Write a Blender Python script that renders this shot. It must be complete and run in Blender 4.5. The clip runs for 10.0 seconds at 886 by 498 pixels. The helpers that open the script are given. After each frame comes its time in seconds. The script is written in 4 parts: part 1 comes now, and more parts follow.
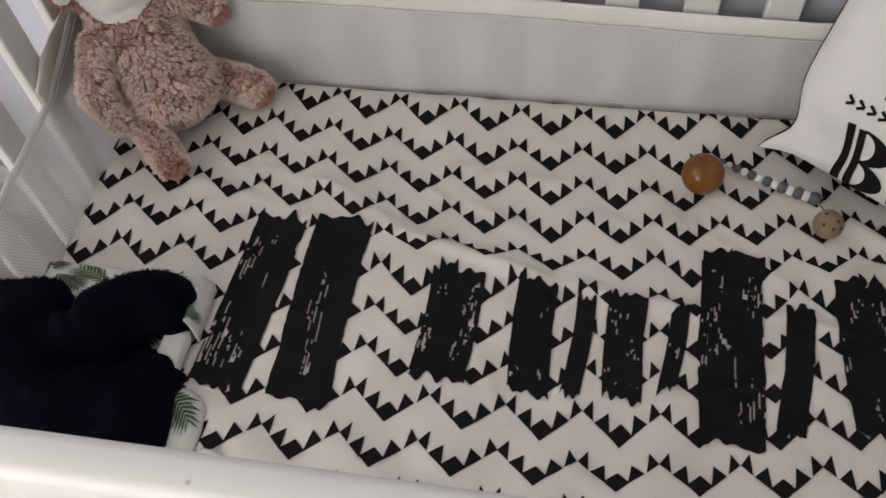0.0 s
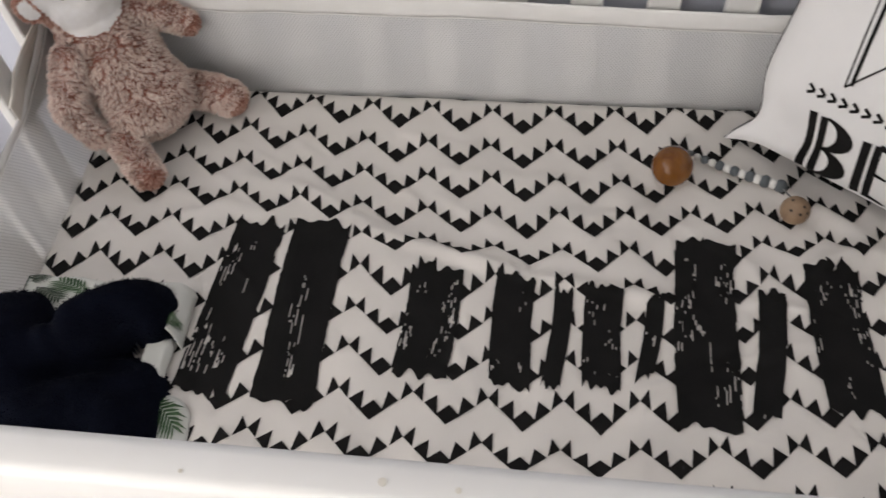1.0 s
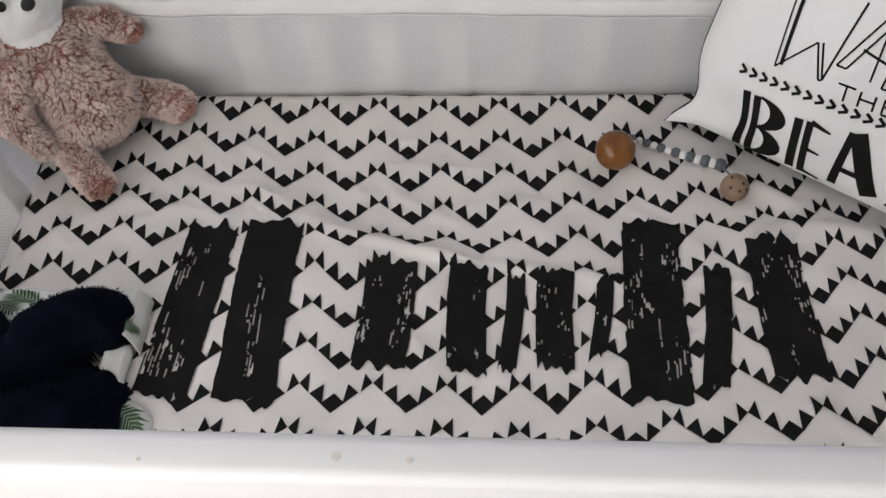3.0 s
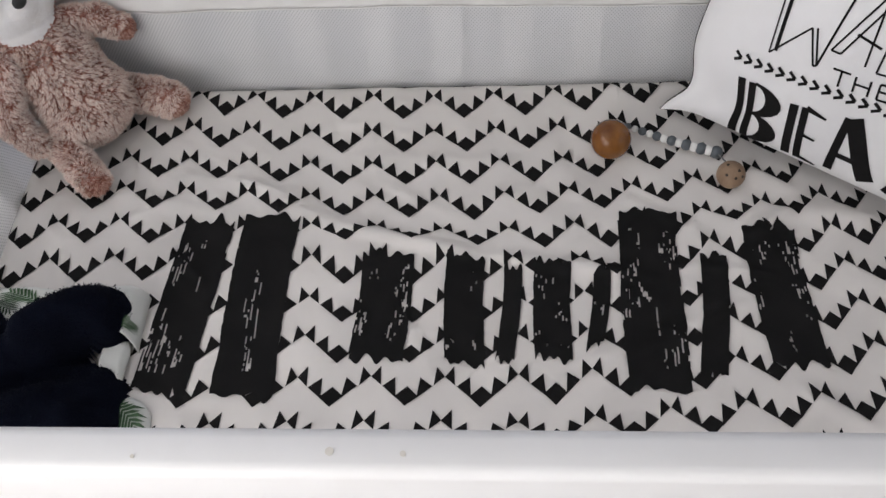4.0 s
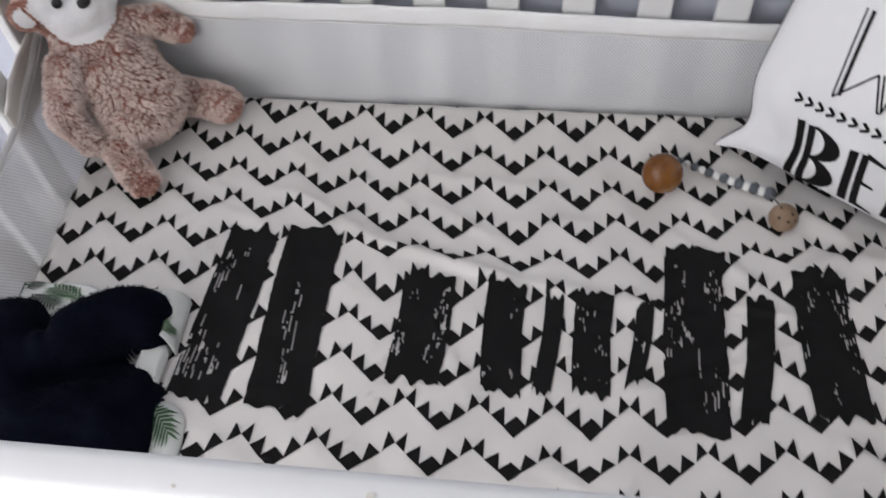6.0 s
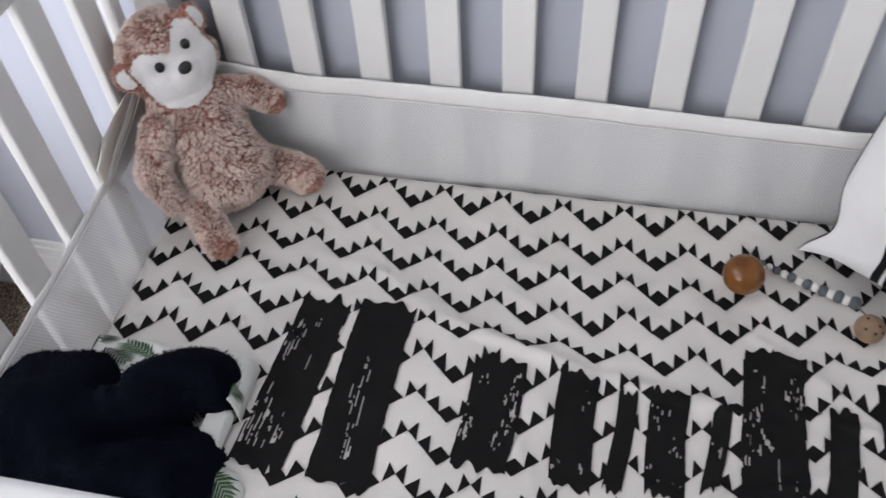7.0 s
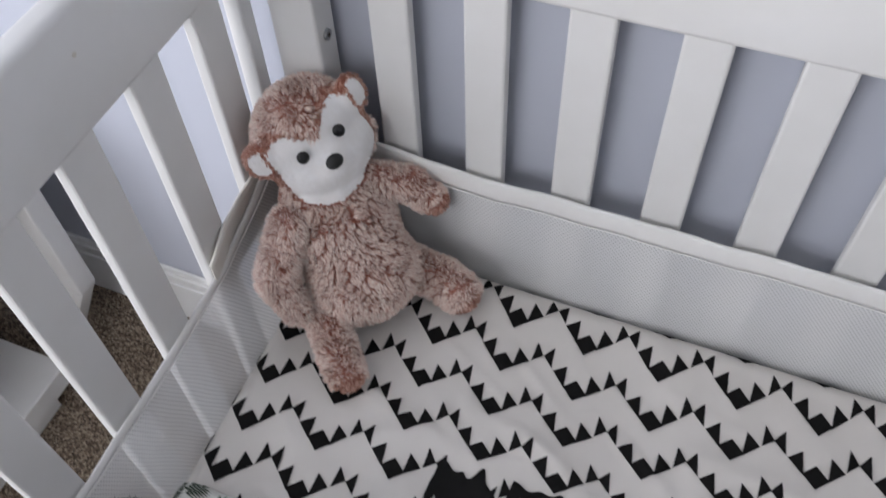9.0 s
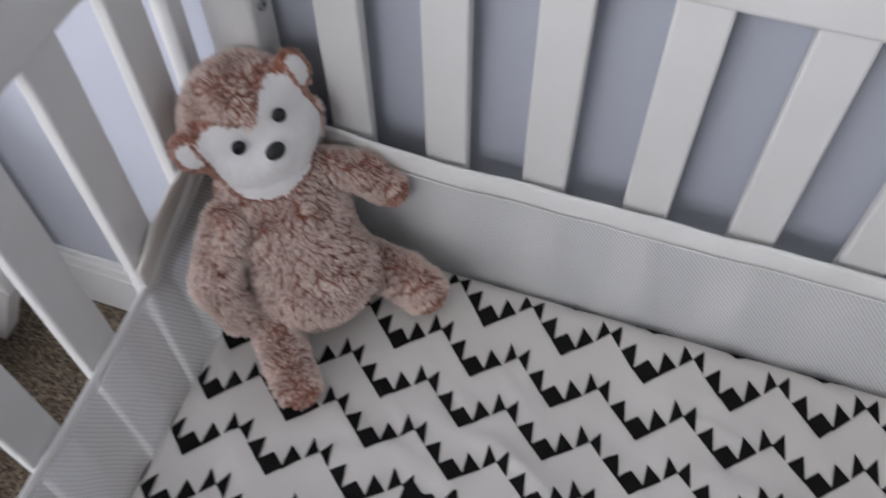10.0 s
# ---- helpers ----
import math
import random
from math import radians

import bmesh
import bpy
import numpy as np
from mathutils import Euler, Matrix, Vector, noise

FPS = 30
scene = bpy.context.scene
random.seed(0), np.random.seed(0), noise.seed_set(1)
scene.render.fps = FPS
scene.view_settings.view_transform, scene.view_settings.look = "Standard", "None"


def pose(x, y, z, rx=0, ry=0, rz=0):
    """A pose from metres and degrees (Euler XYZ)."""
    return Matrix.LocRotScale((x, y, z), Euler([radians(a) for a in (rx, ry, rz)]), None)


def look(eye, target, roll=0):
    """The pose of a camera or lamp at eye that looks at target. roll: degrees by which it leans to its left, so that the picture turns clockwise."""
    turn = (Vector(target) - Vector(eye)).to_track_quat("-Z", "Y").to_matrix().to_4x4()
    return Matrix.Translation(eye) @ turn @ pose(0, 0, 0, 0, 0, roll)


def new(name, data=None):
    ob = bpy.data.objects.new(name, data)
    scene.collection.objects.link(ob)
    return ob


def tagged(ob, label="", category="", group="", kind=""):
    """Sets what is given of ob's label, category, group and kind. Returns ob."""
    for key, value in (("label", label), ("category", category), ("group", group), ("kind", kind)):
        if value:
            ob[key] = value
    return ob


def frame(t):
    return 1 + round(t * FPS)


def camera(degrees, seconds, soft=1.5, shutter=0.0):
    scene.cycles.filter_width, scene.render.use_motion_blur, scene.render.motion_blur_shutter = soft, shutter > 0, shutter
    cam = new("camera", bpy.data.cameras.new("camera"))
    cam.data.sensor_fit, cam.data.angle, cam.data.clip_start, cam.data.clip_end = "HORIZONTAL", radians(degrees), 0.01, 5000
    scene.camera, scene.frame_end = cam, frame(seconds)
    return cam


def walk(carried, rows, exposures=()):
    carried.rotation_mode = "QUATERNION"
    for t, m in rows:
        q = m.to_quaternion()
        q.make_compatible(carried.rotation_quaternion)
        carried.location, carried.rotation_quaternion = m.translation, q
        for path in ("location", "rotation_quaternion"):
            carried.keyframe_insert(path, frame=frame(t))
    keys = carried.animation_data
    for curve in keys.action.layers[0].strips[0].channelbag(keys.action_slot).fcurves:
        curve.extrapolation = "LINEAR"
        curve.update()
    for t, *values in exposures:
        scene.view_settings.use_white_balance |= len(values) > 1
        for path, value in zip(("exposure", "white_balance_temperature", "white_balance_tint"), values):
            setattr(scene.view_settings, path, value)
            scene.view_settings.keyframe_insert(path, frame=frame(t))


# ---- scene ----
from mathutils import kdtree

cam = camera(53.9, 10.0, shutter=0.5)
PATH = [
    (0, (0.479, -0.875, 1.533), (0.211, 0.211, -0.125), -5.9),
    (0.5, (0.45, -0.888, 1.54), (0.189, 0.206, -0.114), -5.7),
    (1, (0.481, -0.896, 1.539), (0.264, 0.215, -0.11), -5.7),
    (1.5, (0.497, -0.903, 1.541), (0.353, 0.209, -0.115), -4.6),
    (2, (0.497, -0.912, 1.546), (0.374, 0.201, -0.112), -4.2),
    (2.5, (0.494, -0.917, 1.548), (0.367, 0.207, -0.102), -4.4),
    (4, (0.502, -0.915, 1.547), (0.369, 0.188, -0.116), -6.1),
    (4.5, (0.499, -0.913, 1.547), (0.365, 0.184, -0.12), -6.1),
    (5, (0.494, -0.901, 1.543), (0.361, 0.166, -0.144), -6.6),
    (5.2, (0.498, -0.895, 1.538), (0.375, 0.151, -0.162), -6.2),
    (6.5, (0.469, -0.891, 1.564), (0.189, 0.294, -0.022), -4.7),
    (7, (0.439, -0.896, 1.548), (0.121, 0.351, 0.017), -4.0),
    (7.5, (0.372, -0.809, 1.529), (-0.01, 0.411, -0.009), -0.5),
    (8, (0.27, -0.632, 1.502), (-0.198, 0.473, -0.097), -1.3),
    (8.5, (0.24, -0.572, 1.481), (-0.204, 0.469, -0.167), 0.1),
    (9, (0.23, -0.558, 1.5), (-0.257, 0.525, -0.11), -2.9),
    (9.5, (0.217, -0.533, 1.477), (-0.327, 0.572, -0.1), -5.6),
    (10, (0.195, -0.471, 1.429), (-0.186, 0.578, -0.23), -1.0),
]
EXPOSURE = ((0.0, -0.34, 7000, 13), (1.0, -0.14, 6900, 13), (2.5, -0.07, 6650, 13), (4.5, -0.06, 6450, 13), (6.5, 0.04, 6300, 13), (7.0, 0.06, 6300, 13), (8.0, -0.03, 6250, 13), (8.5, -0.1, 6230, 13), (9.0, -0.18, 6200, 13), (9.5, -0.26, 6200, 13), (10.0, -0.34, 6200, 13))
walk(cam, [(t, look(eye, target, roll)) for t, eye, target, roll in PATH], EXPOSURE)

# ---- light ----
world = bpy.data.worlds.new("world")
scene.world = world
world.use_nodes = True
wn = world.node_tree.nodes
sky = wn.new("ShaderNodeTexSky")
sky.sky_type, sky.sun_disc = "NISHITA", False
sky.sun_elevation, sky.sun_rotation = radians(40), radians(150)
wn["Background"].inputs["Strength"].default_value = 0.12
world.node_tree.links.new(sky.outputs["Color"], wn["Background"].inputs["Color"])


def area_lamp(name, m, size, size_y, watts, colour):
    data = bpy.data.lights.new(name, "AREA")
    data.shape, data.size, data.size_y, data.energy, data.color = "RECTANGLE", size, size_y, watts, colour
    ob = new(name, data)
    ob.matrix_world = m
    return ob


# daylight by a window behind the one who films; those in the walls at both ends of the crib are unseen, added as fill
area_lamp("south_daylight", look((-0.78, -2.24, 1.52), (-0.1, 0, 0.75)), 1.45, 1.5, 50, (1.0, 0.985, 0.965))
area_lamp("east_fill", look((2.53, -1.15, 1.7), (-0.1, -0.1, 0.7)), 1.3, 1.25, 5, (1.0, 0.985, 0.96))
area_lamp("west_fill", look((-1.54, -0.95, 1.7), (0.0, 0.0, 0.6)), 1.2, 1.25, 14, (0.94, 0.965, 1.0))

# ---- materials ----


def tree(name):
    m = bpy.data.materials.new(name)
    m.use_nodes = True
    nt = m.node_tree
    return m, nt, nt.nodes["Principled BSDF"]


def node(nt, kind, **values):
    n = nt.nodes.new(kind)
    for key, value in values.items():
        n.inputs[key.replace("_", " ")].default_value = value
    return n


def noise_tex(nt, scale, detail=3.0, rough=0.55, stretch=None):
    co = nt.nodes.new("ShaderNodeTexCoord")
    tex = node(nt, "ShaderNodeTexNoise", Scale=scale, Detail=detail, Roughness=rough)
    if stretch:
        mp = nt.nodes.new("ShaderNodeMapping")
        mp.inputs["Scale"].default_value = stretch
        nt.links.new(co.outputs["Object"], mp.inputs["Vector"])
        nt.links.new(mp.outputs["Vector"], tex.inputs["Vector"])
    else:
        nt.links.new(co.outputs["Object"], tex.inputs["Vector"])
    return tex


def mixed(nt, fac, a, b, lo=0.35, hi=0.65):
    r = nt.nodes.new("ShaderNodeValToRGB")
    r.color_ramp.elements[0].position, r.color_ramp.elements[1].position = lo, hi
    r.color_ramp.elements[0].color, r.color_ramp.elements[1].color = (*a, 1), (*b, 1)
    nt.links.new(fac, r.inputs["Fac"])
    return r.outputs["Color"]


def surface(name, a, b, scale=8, rough=0.6, grain=400, bump=0.15, depth=0.001, metal=0.0, sheen=0.0, stretch=None, fine=None, spec=0.5):
    """Colour between a and b in soft patches, with a fine relief."""
    m, nt, bsdf = tree(name)
    big = noise_tex(nt, scale, 4, 0.6, stretch)
    nt.links.new(mixed(nt, big.outputs["Fac"], a, b), bsdf.inputs["Base Color"])
    small = noise_tex(nt, grain, 3, 0.6, fine or stretch)
    bp = node(nt, "ShaderNodeBump", Strength=bump, Distance=depth)
    nt.links.new(small.outputs["Fac"], bp.inputs["Height"])
    nt.links.new(bp.outputs["Normal"], bsdf.inputs["Normal"])
    rr = nt.nodes.new("ShaderNodeMapRange")
    rr.inputs["To Min"].default_value, rr.inputs["To Max"].default_value = max(rough - 0.1, 0.05), min(rough + 0.1, 1)
    nt.links.new(small.outputs["Fac"], rr.inputs["Value"])
    nt.links.new(rr.outputs["Result"], bsdf.inputs["Roughness"])
    bsdf.inputs["Metallic"].default_value = metal
    bsdf.inputs["Specular IOR Level"].default_value = spec
    if sheen:
        bsdf.inputs["Sheen Weight"].default_value = sheen
        bsdf.inputs["Sheen Roughness"].default_value = 0.4
    return m


def scatter(name, a, b, c, scale, rough=0.95, bump=0.6):
    """Carpet: tufts of three tones."""
    m, nt, bsdf = tree(name)
    co = nt.nodes.new("ShaderNodeTexCoord")
    vor = node(nt, "ShaderNodeTexVoronoi", Scale=scale)
    nt.links.new(co.outputs["Object"], vor.inputs["Vector"])
    sep = nt.nodes.new("ShaderNodeSeparateColor")
    nt.links.new(vor.outputs["Color"], sep.inputs["Color"])
    r = nt.nodes.new("ShaderNodeValToRGB")
    r.color_ramp.elements[0].color, r.color_ramp.elements[1].color = (*a, 1), (*c, 1)
    r.color_ramp.elements.new(0.5).color = (*b, 1)
    nt.links.new(sep.outputs["Red"], r.inputs["Fac"])
    nt.links.new(r.outputs["Color"], bsdf.inputs["Base Color"])
    bsdf.inputs["Roughness"].default_value = rough
    bp = node(nt, "ShaderNodeBump", Strength=bump, Distance=0.006)
    nt.links.new(vor.outputs["Distance"], bp.inputs["Height"])
    nt.links.new(bp.outputs["Normal"], bsdf.inputs["Normal"])
    return m


def weave(name, a, b, pitch, see, rough=0.9):
    """Spacer mesh: a staggered lattice of small round holes through white knit."""
    m, nt, bsdf = tree(name)
    co = nt.nodes.new("ShaderNodeTexCoord")
    sep = nt.nodes.new("ShaderNodeSeparateXYZ")
    nt.links.new(co.outputs["Object"], sep.inputs["Vector"])

    def maths(op, one, two=None):
        n = nt.nodes.new("ShaderNodeMath")
        n.operation = op
        for k, v in enumerate((one, two)):
            if isinstance(v, (int, float)):
                n.inputs[k].default_value = v
            elif v is not None:
                nt.links.new(v, n.inputs[k])
        return n.outputs["Value"]

    along = maths("ADD", sep.outputs["X"], sep.outputs["Y"])
    turn = 2 * math.pi / pitch
    lattice = maths("MULTIPLY", maths("COSINE", maths("MULTIPLY", along, turn)), maths("COSINE", maths("MULTIPLY", sep.outputs["Z"], turn * 0.8)))
    patch = noise_tex(nt, 9, 3)
    nt.links.new(mixed(nt, patch.outputs["Fac"], a, b), bsdf.inputs["Base Color"])
    bsdf.inputs["Roughness"].default_value = rough
    bsdf.inputs["Specular IOR Level"].default_value = 0.2
    bp = node(nt, "ShaderNodeBump", Strength=0.05, Distance=0.0004)
    bp.invert = True
    nt.links.new(lattice, bp.inputs["Height"])
    nt.links.new(bp.outputs["Normal"], bsdf.inputs["Normal"])
    clear = nt.nodes.new("ShaderNodeBsdfTransparent")
    lit = nt.nodes.new("ShaderNodeBsdfTranslucent")
    lit.inputs["Color"].default_value = (*a, 1)
    one, two = nt.nodes.new("ShaderNodeMixShader"), nt.nodes.new("ShaderNodeMixShader")
    one.inputs["Fac"].default_value = 0.16
    nt.links.new(bsdf.outputs["BSDF"], one.inputs[1])
    nt.links.new(lit.outputs["BSDF"], one.inputs[2])
    holes = nt.nodes.new("ShaderNodeMapRange")
    holes.inputs["From Min"].default_value, holes.inputs["From Max"].default_value = 0.35, 0.8
    holes.inputs["To Min"].default_value, holes.inputs["To Max"].default_value = 0.2, see
    nt.links.new(lattice, holes.inputs["Value"])
    nt.links.new(holes.outputs["Result"], two.inputs["Fac"])
    nt.links.new(one.outputs["Shader"], two.inputs[1])
    nt.links.new(clear.outputs["BSDF"], two.inputs[2])
    nt.links.new(two.outputs["Shader"], nt.nodes["Material Output"].inputs["Surface"])
    return m


def hairy(name, a, b, c, scale, rough=0.85):
    """Pile: patches of a and b, each strand lighter or darker by itself, tips towards c."""
    m, nt, bsdf = tree(name)
    big = noise_tex(nt, scale, 5, 0.7)
    geo = nt.nodes.new("ShaderNodeNewGeometry")
    add = nt.nodes.new("ShaderNodeMath")
    add.operation = "MULTIPLY_ADD"
    add.inputs[1].default_value, add.inputs[2].default_value = 0.36, -0.16
    nt.links.new(geo.outputs["Random Per Island"], add.inputs[0])
    tot = nt.nodes.new("ShaderNodeMath")
    tot.operation = "ADD"
    nt.links.new(big.outputs["Fac"], tot.inputs[0])
    nt.links.new(add.outputs["Value"], tot.inputs[1])
    r = nt.nodes.new("ShaderNodeValToRGB")
    r.color_ramp.elements[0].position, r.color_ramp.elements[1].position = 0.34, 0.62
    r.color_ramp.elements[0].color, r.color_ramp.elements[1].color = (*a, 1), (*c, 1)
    r.color_ramp.elements.new(0.46).color = (*b, 1)
    nt.links.new(tot.outputs["Value"], r.inputs["Fac"])
    nt.links.new(r.outputs["Color"], bsdf.inputs["Base Color"])
    bsdf.inputs["Roughness"].default_value = rough
    bsdf.inputs["Sheen Weight"].default_value = 0.3
    bsdf.inputs["Specular IOR Level"].default_value = 0.2
    return m


WHITE_PAINT = surface("white_satin_paint", (0.76, 0.755, 0.74), (0.71, 0.70, 0.68), 5, 0.6, 60, 0.06, 0.001, fine=(1, 1, 0.2), spec=0.3)
WALL_PAINT = surface("pale_blue_grey_wall_paint", (0.485, 0.505, 0.57), (0.455, 0.475, 0.54), 2, 0.8, 250, 0.12, 0.0006)
TRIM_PAINT = surface("white_trim_paint", (0.8, 0.8, 0.79), (0.74, 0.74, 0.73), 4, 0.45, 80, 0.05)
CEILING_PAINT = surface("white_ceiling_paint", (0.8, 0.8, 0.78), (0.76, 0.76, 0.74), 3, 0.9, 200, 0.2)
CARPET = scatter("brown_loop_carpet", (0.035, 0.024, 0.016), (0.16, 0.115, 0.078), (0.38, 0.31, 0.23), 300)
COTTON = surface("white_cotton", (0.745, 0.71, 0.67), (0.705, 0.67, 0.63), 6, 0.9, 900, 0.2, 0.0006, sheen=0.1)
INK = surface("black_textile_ink", (0.008, 0.0075, 0.0075), (0.012, 0.011, 0.011), 30, 0.85, 900, 0.2, 0.0004, spec=0.15)
BRUSH_INK = surface("black_brushed_textile_ink", (0.0075, 0.0075, 0.0075), (0.011, 0.0105, 0.0105), 20, 0.85, 700, 0.2, 0.0004, spec=0.15)
MESH_CLOTH = weave("white_mesh_cloth", (0.89, 0.89, 0.885), (0.86, 0.86, 0.855), 0.0052, 0.52)
BINDING = surface("white_cotton_binding", (0.84, 0.83, 0.81), (0.79, 0.78, 0.755), 14, 0.85, 700, 0.3, 0.0005)
TAB_CLOTH = surface("cream_binding_cloth", (0.82, 0.79, 0.73), (0.78, 0.74, 0.67), 12, 0.85, 600, 0.3, 0.0005)
NAVY = surface("navy_fleece", (0.0025, 0.0035, 0.0085), (0.0045, 0.006, 0.013), 25, 1.0, 500, 0.8, 0.003, sheen=0.015, spec=0.05)
LEAF_CLOTH = surface("white_printed_cotton", (0.74, 0.74, 0.70), (0.66, 0.67, 0.63), 8, 0.85, 800, 0.2, 0.0005)
GREEN = surface("green_leaf_ink", (0.035, 0.085, 0.035), (0.085, 0.16, 0.075), 40, 0.8, 500, 0.2, 0.0004)
DARK_GREEN = surface("dark_green_leaf_ink", (0.012, 0.028, 0.016), (0.022, 0.05, 0.026), 40, 0.8, 500, 0.2, 0.0004)
AMBER_WOOD = surface("amber_varnished_wood", (0.25, 0.098, 0.016), (0.13, 0.042, 0.006), 22, 0.16, 120, 0.05, 0.0004, stretch=(1, 1, 0.25))
PALE_WOOD = surface("pale_beech_wood", (0.30, 0.20, 0.125), (0.22, 0.14, 0.085), 60, 0.55, 300, 0.1, 0.0004, stretch=(1, 1, 0.2))
HOLE_SHADE = surface("bored_hole_shade", (0.03, 0.02, 0.014), (0.045, 0.03, 0.02), 60, 0.8)
GREY_BEAD = surface("slate_grey_silicone", (0.10, 0.115, 0.125), (0.085, 0.098, 0.108), 30, 0.5, 400, 0.1)
WHITE_BEAD = surface("white_silicone", (0.78, 0.77, 0.74), (0.74, 0.73, 0.70), 30, 0.5, 400, 0.1)
CORD = surface("grey_cord", (0.2, 0.2, 0.2), (0.12, 0.12, 0.12), 100, 0.9)
CUSHION = surface("white_cushion_cotton", (0.80, 0.79, 0.78), (0.76, 0.75, 0.74), 7, 0.9, 800, 0.25, 0.0005, sheen=0.1)
FUR = hairy("rose_brown_plush", (0.68, 0.43, 0.35), (0.87, 0.70, 0.61), (0.95, 0.85, 0.78), 300)
FUR_DARK = hairy("russet_plush", (0.24, 0.08, 0.05), (0.46, 0.22, 0.16), (0.72, 0.49, 0.40), 200)
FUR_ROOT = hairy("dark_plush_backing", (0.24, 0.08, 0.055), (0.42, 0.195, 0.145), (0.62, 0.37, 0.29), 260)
FACE = hairy("white_short_plush", (0.82, 0.80, 0.78), (0.86, 0.845, 0.835), (0.89, 0.88, 0.87), 30)
EYE = surface("black_glossy_plastic", (0.006, 0.006, 0.007), (0.01, 0.01, 0.01), 30, 0.12, 100, 0.0)
NOSE = surface("black_felt", (0.010, 0.011, 0.011), (0.018, 0.018, 0.018), 60, 0.6, 700, 0.3)
STEEL = surface("zinc_steel", (0.45, 0.45, 0.46), (0.36, 0.36, 0.37), 80, 0.35, 300, 0.1, metal=1.0)
WIRE = surface("grey_wire", (0.22, 0.22, 0.22), (0.15, 0.15, 0.15), 60, 0.5, metal=0.6)
FOAM = surface("white_mattress_ticking", (0.7, 0.7, 0.68), (0.65, 0.65, 0.63), 10, 0.9)
TAG = surface("white_satin_tag", (0.78, 0.78, 0.76), (0.74, 0.74, 0.72), 30, 0.5)
GREY_INK = surface("grey_label_ink", (0.3, 0.3, 0.3), (0.24, 0.24, 0.24), 60, 0.8)
SCUFF = surface("ochre_scuff", (0.60, 0.56, 0.48), (0.67, 0.64, 0.58), 120, 0.6)
BROWN_WOOD = surface("brown_stained_wood", (0.09, 0.05, 0.028), (0.06, 0.032, 0.018), 18, 0.5, 120, 0.1, stretch=(0.2, 1, 1))
GLASS, _nt, _b = tree("window_glass")
_b.inputs["Transmission Weight"].default_value, _b.inputs["Roughness"].default_value = 1.0, 0.0

# ---- builders ----


def mesh_from(bm, name):
    me = bpy.data.meshes.new(name)
    bm.to_mesh(me)
    bm.free()
    return me


def smooth(me, on=True):
    me.polygons.foreach_set("use_smooth", [on] * len(me.polygons))
    return me


def part(name, bm, material, parent=None, label="", soft=False):
    me = bm if isinstance(bm, bpy.types.Mesh) else mesh_from(bm, name)
    if not me.materials:
        me.materials.append(material)
    if soft:
        smooth(me)
    ob = new(name, me)
    if parent is not None:
        ob.parent = parent
    return tagged(ob, label)


def thing(name, at, label, category, group="", kind=""):
    ob = new(name)
    ob.location = at
    ob.empty_display_size = 0.05
    bpy.context.view_layer.update()
    return tagged(ob, label, category, group, kind)


def child(name, bm, material, parent, label="", soft=False):
    """A part given in world coordinates under a thing that stands at its own place."""
    ob = part(name, bm, material, parent, label, soft)
    root = parent
    off = Vector((0, 0, 0))
    while root is not None:
        off += root.location
        root = root.parent
    ob.data.transform(Matrix.Translation(-off))
    return ob


def box(x0, x1, y0, y1, z0, z1, bevel=0.0, segments=2):
    bm = bmesh.new()
    bmesh.ops.create_cube(bm, size=1.0, matrix=Matrix.Translation(((x0 + x1) / 2, (y0 + y1) / 2, (z0 + z1) / 2)) @ Matrix.Diagonal((x1 - x0, y1 - y0, z1 - z0, 1)))
    if bevel:
        bmesh.ops.bevel(bm, geom=bm.edges[:], offset=bevel, segments=segments, affect="EDGES", profile=0.5)
    return bm


def ball(c, r, u=20, v=12, scale=(1, 1, 1), turn=None):
    bm = bmesh.new()
    m = Matrix.Translation(c) @ (turn or Matrix()) @ Matrix.Diagonal((*[r * s for s in scale], 1))
    bmesh.ops.create_uvsphere(bm, u_segments=u, v_segments=v, radius=1.0, matrix=m)
    return bm


def rod(a, b, r, n=10, r2=None):
    a, b = Vector(a), Vector(b)
    bm = bmesh.new()
    m = Matrix.Translation((a + b) / 2) @ (b - a).to_track_quat("Z", "Y").to_matrix().to_4x4()
    bmesh.ops.create_cone(bm, cap_ends=True, segments=n, radius1=r, radius2=r if r2 is None else r2, depth=(b - a).length, matrix=m)
    return bm


def grid_mesh(name, nu, nv, at, keep=None, thick=0.0):
    """A sheet whose point (i, j) lies at at(i / nu, j / nv)."""
    pts = [at(i / nu, j / nv) for j in range(nv + 1) for i in range(nu + 1)]
    faces = []
    for j in range(nv):
        for i in range(nu):
            if keep is None or keep((i + 0.5) / nu, (j + 0.5) / nv):
                k = j * (nu + 1) + i
                faces.append((k, k + 1, k + nu + 2, k + nu + 1))
    me = bpy.data.meshes.new(name)
    me.from_pydata([tuple(p) for p in pts], [], faces)
    bm = bmesh.new()
    bm.from_mesh(me)
    loose = [v for v in bm.verts if not v.link_faces]
    bmesh.ops.delete(bm, geom=loose, context="VERTS")
    if thick:
        bmesh.ops.recalc_face_normals(bm, faces=bm.faces[:])
        bmesh.ops.solidify(bm, geom=bm.faces[:], thickness=thick)
    bm.to_mesh(me)
    bm.free()
    return smooth(me)


